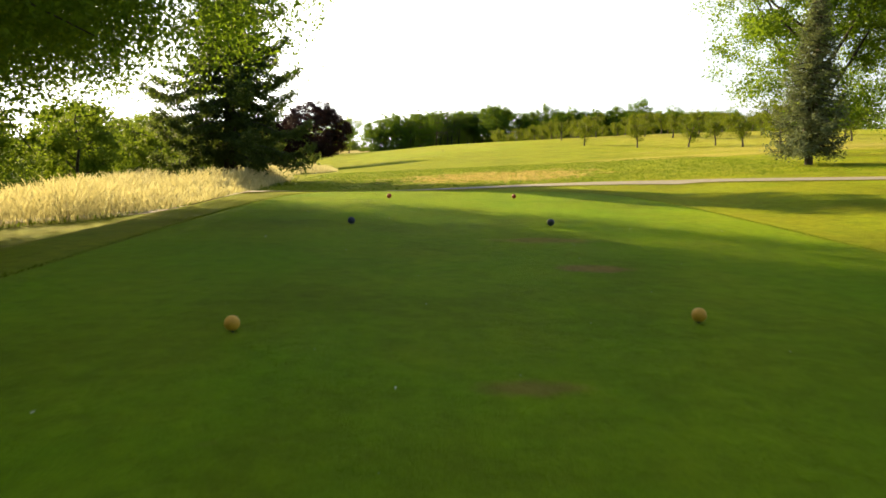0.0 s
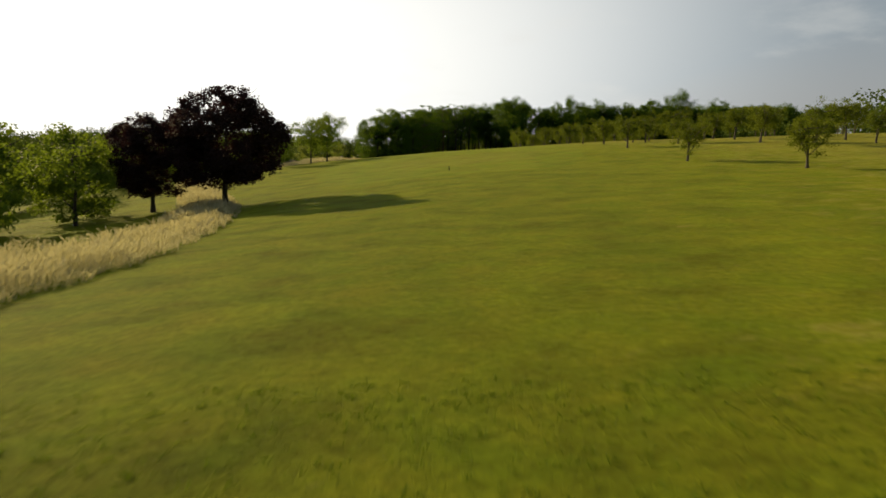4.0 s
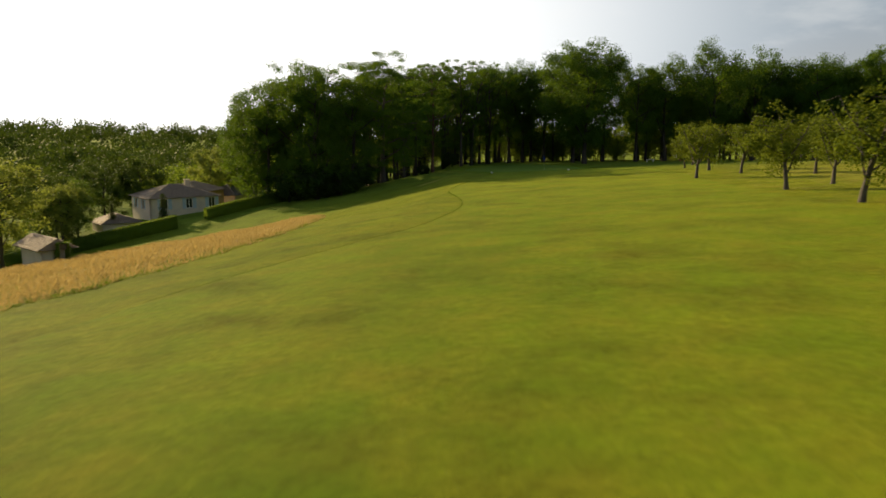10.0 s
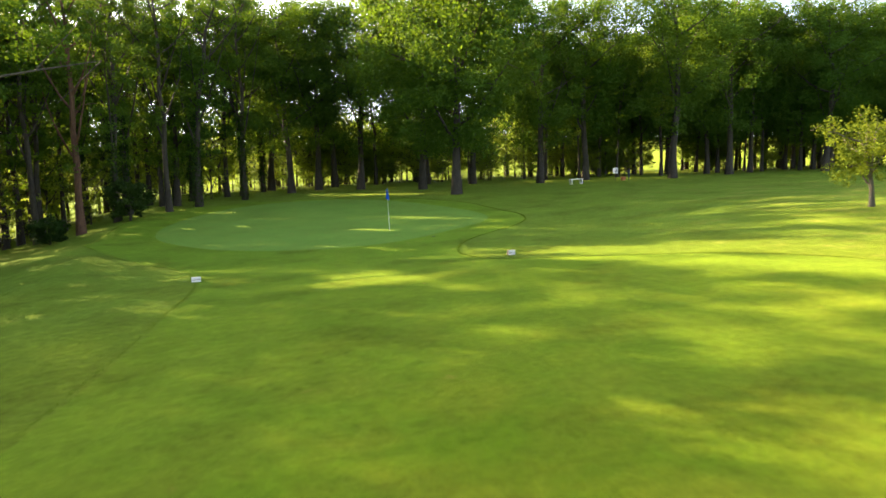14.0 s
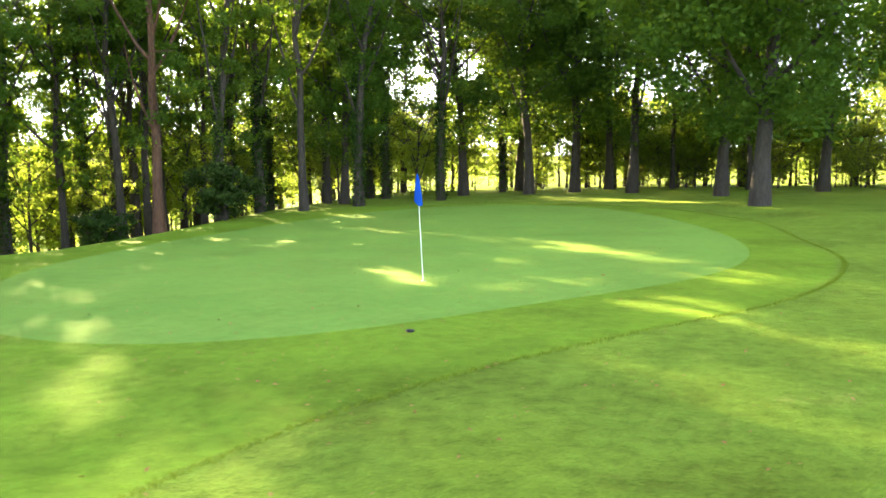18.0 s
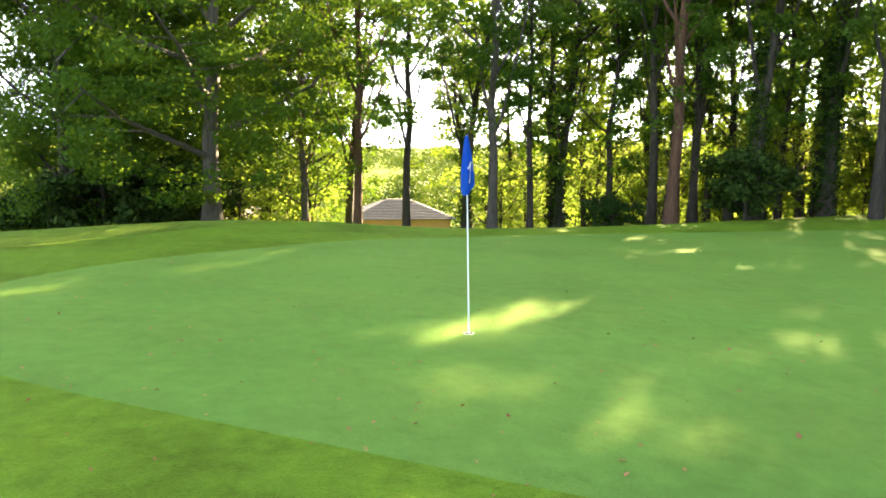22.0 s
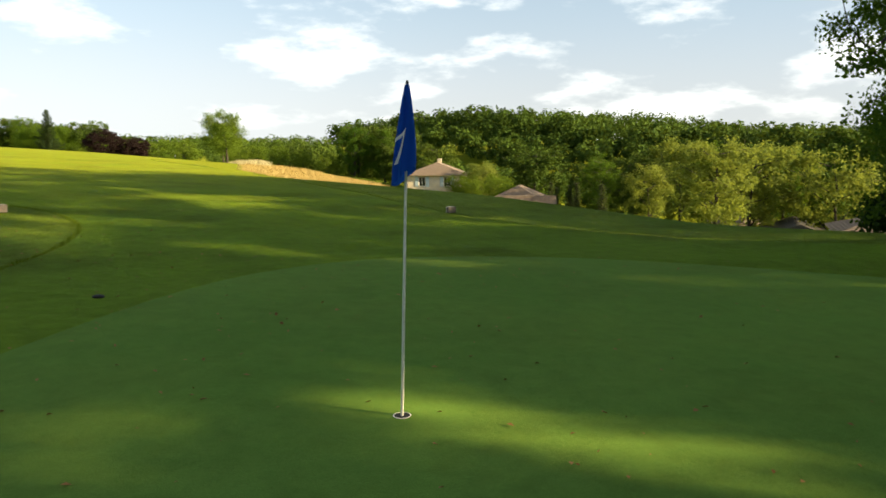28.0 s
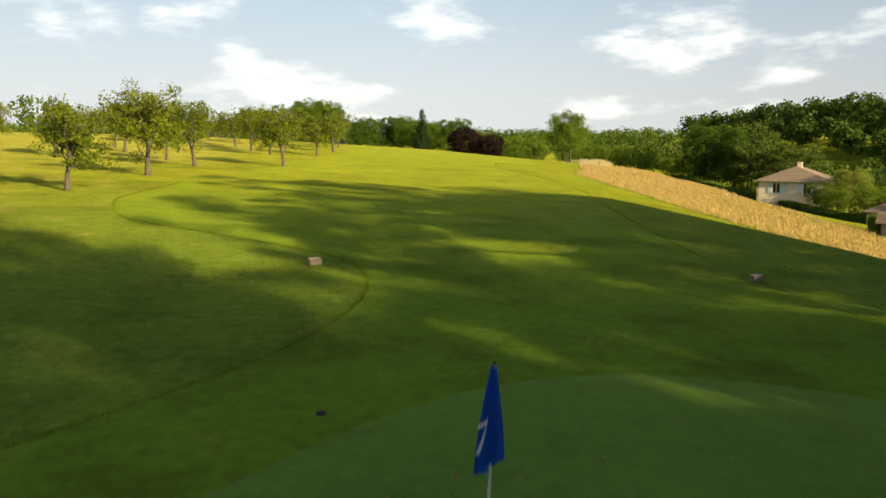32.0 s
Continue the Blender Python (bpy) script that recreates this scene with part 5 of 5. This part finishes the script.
# ---- tee markers and posts ----
def tee_marker(x, y, r, mat, label):
    ob = empty("tee_marker", x, y, float(ground_z(x, y)) + 0.02)
    bm = bmesh.new()
    bmesh.ops.create_icosphere(bm, subdivisions=3, radius=r)
    for v_ in bm.verts:
        if v_.co.z < -r * 0.86:
            v_.co.z = -r * 0.86
    bmesh.ops.translate(bm, vec=(0, 0, r + 0.012), verts=bm.verts)
    for f_ in bm.faces:
        f_.smooth = True
    part("ball", bm, mat, ob)
    bm = bmesh.new()
    rod(bm, (0, 0, -0.08), (0, 0, 0.06), 0.008, 0.008, 8)
    part("spike", bm, M_DARKMETAL, ob, "dark metal spike")
    return tagged(ob, label, "tee marker", "tee markers")


tee_marker(-1.56, 5.5, 0.062, M_YELLOWPAINT, "weathered yellow ball tee marker on the grass")
tee_marker(2.25, 5.86, 0.062, M_YELLOWPAINT, "weathered yellow ball tee marker on the grass")
tee_marker(-1.5, 13.3, 0.068, M_BLUEPAINT, "dark blue ball tee marker on the grass")
tee_marker(2.2, 13.2, 0.068, M_BLUEPAINT, "dark blue ball tee marker on the grass")
tee_marker(-1.2, 20.0, 0.066, M_REDPAINT, "dark red ball tee marker on the grass")
tee_marker(2.3, 20.2, 0.066, M_REDPAINT, "dark red ball tee marker on the grass")


def stake(x, y, h, label, banded):
    ob = empty("distance_post", x, y)
    bm = bmesh.new()
    rod(bm, (0, 0, -0.2), (0, 0, h), 0.045, 0.045, 14)
    part("post", bm, M_DARKWOOD, ob)
    bm = bmesh.new()
    rod(bm, (0, 0, h), (0, 0, h + 0.03), 0.045, 0.02, 14)
    part("cap", bm, M_WHITE if banded else M_DARKWOOD, ob)
    if banded:
        bm = bmesh.new()
        rod(bm, (0, 0, h * 0.72), (0, 0, h * 0.92), 0.048, 0.048, 14)
        part("band", bm, M_WHITE, ob, "white painted band")
    return tagged(ob, label, "post", "distance posts")


stake(1.7, 119.7, 0.44, "short dark post standing in the fairway", False)
stake(20.4, 175.4, 1.0, "black and white distance post by the orchard", True)
stake(-14.9, 183.0, 1.0, "black and white distance post at the fairway edge", True)

# ---- flagstick and hole ----
HOLE = (18.8, 314.1)
hz = float(ground_z(*HOLE)) + 0.04
stick = new("flagstick")
stick.matrix_basis = pose(HOLE[0], HOLE[1], hz, 0.6, -2.2, 0)
bm = bmesh.new()
rod(bm, (0, 0, -0.1), (0, 0, 2.13), 0.011, 0.007, 14)
pole = part("pole", bm, M_WHITE, stick, "white fibreglass pole")
bm = bmesh.new()
rod(bm, (0, 0, 2.13), (0, 0, 2.15), 0.012, 0.006, 12)
part("cap", bm, M_DARKMETAL, stick)


def cloth(th, v):
    """The hanging flag: a folded cone of cloth round the pole."""
    r = 0.012 + 0.07 * v ** 0.85 * (1 - 0.18 * v ** 3)
    r = r * (1 + 0.24 * np.cos(3 * th + 0.9 + 0.8 * v) + 0.08 * np.cos(5 * th + 2 * v))
    low = 0.56 + 0.07 * np.cos(th + 0.9)
    return np.stack([r * np.cos(th), r * np.sin(th), 2.125 - v * low], -1)


th, vv = np.meshgrid(np.linspace(0.25, 2 * np.pi + 0.05, 49), np.linspace(0, 1, 28))
pts = cloth(th, vv)
i, j = np.meshgrid(np.arange(27), np.arange(48), indexing="ij")
f = np.stack([i * 49 + j, i * 49 + j + 1, (i + 1) * 49 + j + 1, (i + 1) * 49 + j], -1).reshape(-1, 4)
flag = part("flag", mesh_from("flag", pts.reshape(-1, 3), f, M_BLUECLOTH, True), None, stick, "blue cloth flag hanging in folds")
curve = bpy.data.curves.new("digit", "FONT")
curve.body = "7"
curve.size = 1.0
tmp = new("digit_source", curve)
bpy.context.view_layer.update()
dm = bpy.data.meshes.new_from_object(tmp.evaluated_get(bpy.context.evaluated_depsgraph_get()))
bpy.data.objects.remove(tmp)
bm = bmesh.new()
bm.from_mesh(dm)
bmesh.ops.triangulate(bm, faces=bm.faces)
bmesh.ops.subdivide_edges(bm, edges=bm.edges, cuts=3, use_grid_fill=True)
for v_ in bm.verts:
    u, w_ = v_.co.x / 0.55, v_.co.y / 0.7
    a_, b_ = 0.32 + (u - 0.5) * 1.5, 0.66 - (w_ - 0.5) * 0.3 - (u - 0.5) * 0.06
    c_ = cloth(np.array(a_), np.array(b_))
    o_ = np.array([math.cos(a_), math.sin(a_), 0.1]) * 0.004
    v_.co = Vector(c_ + o_)
part("number", bm, M_WHITECLOTH, flag, "white number seven")
tagged(stick, "white flagstick with a blue flag numbered seven", "flagstick")
cup = new("hole_cup")
cup.matrix_basis = pose(HOLE[0], HOLE[1], hz)
bm = bmesh.new()
n = 28
rings = [(0.060, 0.004), (0.054, 0.006), (0.052, -0.002)]
loops = [[bm.verts.new((r * math.cos(6.2832 * k / n), r * math.sin(6.2832 * k / n), z)) for k in range(n)] for r, z in rings]
for a_, b_ in zip(loops, loops[1:]):
    for k in range(n):
        bm.faces.new((a_[k], a_[(k + 1) % n], b_[(k + 1) % n], b_[k]))
part("rim", bm, M_WHITE, cup, "white rim of the cup")
# flat black disc under the rim, painted shade in place of a deep cup
bm = bmesh.new()
bmesh.ops.create_circle(bm, cap_ends=True, segments=n, radius=0.053, matrix=Matrix.Translation((0, 0, 0.003)))
part("cup_shade_disc", bm, M_BLACK, cup, "black disc standing for the shade inside the cup")
tagged(cup, "hole with a white cup rim in the green", "hole")


# ---- signs, bench, sprinkler ----
def cart_sign(x, y, turn):
    ob = empty("cart_sign", x, y, float(ground_z(x, y)) + 0.01, turn)
    bm = bmesh.new()
    box(bm, -0.14, -0.044, 0.0, 0.14, 0.05, 0.16, 0.014)
    part("block", bm, M_GREYWOOD, ob, "weathered wooden block")
    bm = bmesh.new()
    box(bm, -0.14, -0.052, 0.005, 0.14, -0.045, 0.165, 0.003)
    part("face", bm, M_WHITE, ob, "white painted face")
    c = bpy.data.curves.new("word", "FONT")
    c.body, c.size, c.align_x, c.align_y, c.extrude = "Carts", 0.09, "CENTER", "CENTER", 0.002
    t = new("word_source", c)
    bpy.context.view_layer.update()
    me = bpy.data.meshes.new_from_object(t.evaluated_get(bpy.context.evaluated_depsgraph_get()))
    bpy.data.objects.remove(t)
    me.transform(pose(-0.03, -0.0545, 0.085, 90, 0, 0))
    me.materials.clear()
    me.materials.append(M_BLACK)
    part("lettering", me, None, ob, "black lettering")
    bm = bmesh.new()
    vs = [bm.verts.new(p) for p in ((0.085, -0.0535, 0.05), (0.125, -0.0535, 0.085), (0.085, -0.0535, 0.12))]
    bm.faces.new(vs)
    part("arrow", bm, M_BLACK, ob, "black arrow")
    return tagged(ob, "small white block sign for carts beside the fairway", "sign", "cart signs")


cart_sign(20.15, 301.1, 18)
cart_sign(10.0, 302.5, 10)

ob = empty("sprinkler", 19.81, 309.49, float(ground_z(19.81, 309.49)) + 0.02)
bm = bmesh.new()
rod(bm, (0, 0, -0.05), (0, 0, 0.02), 0.065, 0.06, 20)
part("collar", bm, M_BLACK, ob)
bm = bmesh.new()
rod(bm, (0, 0, 0.02), (0, 0, 0.028), 0.04, 0.036, 16)
part("lid", bm, M_BLACK, ob)
tagged(ob, "black sprinkler head sunk in the apron grass", "sprinkler")

ob = empty("bench", 42.6, 340.5, None, 12)
bm = bmesh.new()
box(bm, -0.75, -0.2, 0.44, 0.75, 0.2, 0.5, 0.01)
part("seat", bm, M_WHITE, ob)
for sx in (-0.6, 0.6):
    bm = bmesh.new()
    box(bm, sx - 0.05, -0.18, -0.1, sx + 0.05, 0.18, 0.44, 0.01)
    part("leg", bm, M_WHITE, ob)
tagged(ob, "plain white bench at the edge of the wood", "bench")

ob = empty("information_sign", 48.0, 342.7, None, 10)
bm = bmesh.new()
rod(bm, (0, 0, -0.2), (0, 0, 1.0), 0.035, 0.035, 10)
part("post", bm, M_DARKWOOD, ob)
bm = bmesh.new()
box(bm, -0.3, -0.02, 0.75, 0.3, 0.02, 1.3, 0.01)
board = part("board", bm, M_WHITE, ob, "white board")
bm = bmesh.new()
for k in range(4):
    box(bm, 0.02, -0.026, 0.85 + 0.09 * k, 0.22, -0.022, 0.9 + 0.09 * k)
part("lettering", bm, M_DARKMETAL, board, "unreadable dark bars of writing")
tagged(ob, "white notice board on a post at the next tee", "sign")

ob = empty("ball_washer", 50.2, 343.8, None, 0)
bm = bmesh.new()
rod(bm, (0, 0, -0.2), (0, 0, 0.75), 0.04, 0.04, 12)
part("post", bm, M_BLUEPAINT, ob)
bm = bmesh.new()
box(bm, -0.12, -0.1, 0.7, 0.12, 0.1, 1.05, 0.03)
part("tank", bm, M_BLUEPAINT, ob)
tagged(ob, "blue ball washer on a post", "ball washer")

ob = empty("litter_bin", 49.2, 343.2, None, 0)
bm = bmesh.new()
rod(bm, (0, 0, 0), (0, 0, 0.32), 0.22, 0.27, 18)
part("bin", bm, M_TERRACOTTA, ob)
bm = bmesh.new()
rod(bm, (0, 0, 0.32), (0, 0, 0.35), 0.28, 0.28, 18)
part("rim", bm, M_TERRACOTTA, ob)
tagged(ob, "low orange-brown planter by the notice board", "planter")

# ---- fallen leaves and tufts ----
def litter(name, seed, cx, cy, rx, ry, n, size, mat, label, lift):
    q = np.random.default_rng(seed)
    x, y = cx + q.normal(size=n) * rx, cy + q.normal(size=n) * ry
    c = np.c_[x, y, ground_z(x, y) + lift]
    nor = np.c_[q.normal(size=(n, 2)) * 0.3, np.ones(n)]
    nor /= np.linalg.norm(nor, axis=1)[:, None]
    a = np.cross(nor, q.normal(size=(n, 3)))
    a /= np.linalg.norm(a, axis=1)[:, None]
    b = np.cross(nor, a)
    s = size * q.uniform(0.5, 1.4, (n, 1))
    v = np.stack([c - a * s, c + b * s * 0.6 + nor * s * 0.3, c + a * s, c - b * s * 0.6 + nor * s * 0.25], 1).reshape(-1, 3)
    return tagged(new(name, mesh_from(name, v, np.arange(4 * n).reshape(-1, 4), mat)), label, "leaves", kind="stuff")


litter("fallen_leaves", 1, 19.0, 312.5, 4.0, 4.5, 520, 0.022, M_DEADLEAF, "brown fallen leaves scattered on the green", 0.05)
litter("fallen_leaves_apron", 2, 22.0, 305.0, 4.0, 4.0, 160, 0.022, M_DEADLEAF, "brown fallen leaves on the apron", 0.035)
litter("broken_tees", 3, 0.5, 9.0, 3.0, 5.0, 45, 0.012, M_WHITE, "white chips and broken tees on the tee", 0.03)


def edge_tufts(name, seed, pts, per_m, tall, spread, label):
    """Longer blades along a mowing line."""
    q = np.random.default_rng(seed)
    pts = np.asarray(pts, float)
    seg = np.r_[0, np.cumsum(np.hypot(*np.diff(pts, axis=0).T))]
    n = int(seg[-1] * per_m)
    s = q.uniform(0, seg[-1], n)
    x = np.interp(s, seg, pts[:, 0]) + q.normal(size=n) * spread
    y = np.interp(s, seg, pts[:, 1]) + q.normal(size=n) * spread
    h = tall * q.uniform(0.5, 1.3, n)
    a = q.uniform(0, 6.283, n)
    base = np.c_[x, y, ground_z(x, y) - 0.005]
    side = np.c_[np.cos(a), np.sin(a), 0 * a] * 0.006
    tip = base + np.c_[q.normal(size=(n, 2)) * tall * 0.5, h]
    v = np.stack([base - side, base + side, tip], 1).reshape(-1, 3)
    return tagged(new(name, mesh_from(name, v, np.arange(3 * n).reshape(-1, 3), M_GRASSBLADE)), label, "grass", kind="stuff")


yy = np.linspace(280, 339, 120)
edge_tufts("apron_edge_right", 1, np.c_[spline(FW_RIGHT, yy), yy], 150, 0.045, 0.035, "longer grass along the mowing line")
yy = np.linspace(225, 339, 160)
edge_tufts("apron_edge_left", 2, np.c_[spline(FW_LEFT, yy), yy], 60, 0.045, 0.035, "longer grass along the mowing line")
aa = np.linspace(0, 2 * np.pi, 140)
dent_ = 1 - 0.1 * np.exp(-((aa - 5.3) / 0.45) ** 2)
edge_tufts("green_edge", 3, np.c_[16.6 + 9.75 * np.cos(aa) * dent_, 323 + 15.05 * np.sin(aa) * dent_], 260, 0.022, 0.02, "collar of longer grass round the green")
ka = (np.abs(np.cos(aa)) ** 5 + np.abs(np.sin(aa)) ** 5) ** -0.2
edge_tufts("tee_edge", 4, np.c_[0.9 + 5.65 * np.cos(aa) * ka, 7 + 17.25 * np.sin(aa) * ka], 120, 0.04, 0.03, "longer grass round the tee")


def tuft_field(name, seed, x0, x1, y0, y1, per_m2, tall, mat, label, centre=None, lift=0.0, keep=None, broad=0.1):
    """Short uneven tufts of blades in the rough; centre: (x, y, rx, ry) of an oval patch that they thin out from."""
    q = np.random.default_rng(seed)
    n = int((x1 - x0) * (y1 - y0) * per_m2)
    cx, cy = q.uniform(x0, x1, n), q.uniform(y0, y1, n)
    if centre:
        d = np.hypot((cx - centre[0]) / centre[2], (cy - centre[1]) / centre[3])
        d = d + 0.35 * np.sin(cx * 1.9 + np.sin(cy * 1.3)) * np.sin(cy * 1.6 + 0.7 * cx)
        ok = q.uniform(0.0, 1.0, n) > smooth(0.55, 1.15, d)
        cx, cy = cx[ok], cy[ok]
    if keep:
        ok = keep(cx, cy)
        cx, cy = cx[ok], cy[ok]
    m = 9
    x = np.repeat(cx, m) + q.normal(size=len(cx) * m) * 0.045
    y = np.repeat(cy, m) + q.normal(size=len(cx) * m) * 0.045
    n = len(x)
    h = tall * np.repeat(q.uniform(0.5, 1.3, len(cx)), m) * q.uniform(0.6, 1.2, n)
    a = q.uniform(0, 6.283, n)
    base = np.c_[x, y, ground_z(x, y) + lift - 0.01]
    side = np.c_[np.cos(a), np.sin(a), 0 * a] * (broad * h)[:, None]
    tip = base + np.c_[q.normal(size=(n, 2)) * h[:, None] * 0.6, h]
    v = np.stack([base - side, base + side, tip], 1).reshape(-1, 3)
    return tagged(new(name, mesh_from(name, v, np.arange(3 * n).reshape(-1, 3), mat)), label, "grass", kind="stuff")


tuft_field("straw_tufts", 1, -4, 12, 29.5, 48, 30, 0.075, M_STRAWBLADE, "short parched straw-coloured tufts in the rough", (3.4, 38.0, 5.4, 5.6))
tuft_field("rough_tufts", 2, -8, 20, 29.5, 56, 13, 0.075, M_GRASSBLADE, "short green tufts in the rough")
tuft_field("apron_rough_tufts", 3, 19.0, 40, 282, 316, 9, 0.032, M_GRASSBLADE, "short green tufts in the rough beside the apron", keep=lambda x, y: x > spline(FW_RIGHT, y) + 0.1)
tuft_field("left_rough_tufts", 4, -8.0, 10, 255, 310, 7, 0.04, M_GRASSBLADE, "short green tufts on the bank beside the fairway", keep=lambda x, y: x < spline(FW_LEFT, y) - 0.1)
tuft_field("apron_tufts", 5, 8.0, 27, 284, 313, 14, 0.022, M_GRASSBLADE, "fine uneven blades of the apron",
           lift=0.02, keep=lambda x, y: (x > spline(FW_LEFT, y) + 0.1) & (x < spline(FW_RIGHT, y) - 0.1) & (((x - 16.6) / 9.0) ** 2 + ((y - 323) / 14.0) ** 2 > 1))
tuft_field("tee_tufts", 6, -4.6, 6.4, -6, 12, 24, 0.022, M_GRASSBLADE, "fine uneven blades of the tee", lift=0.02)
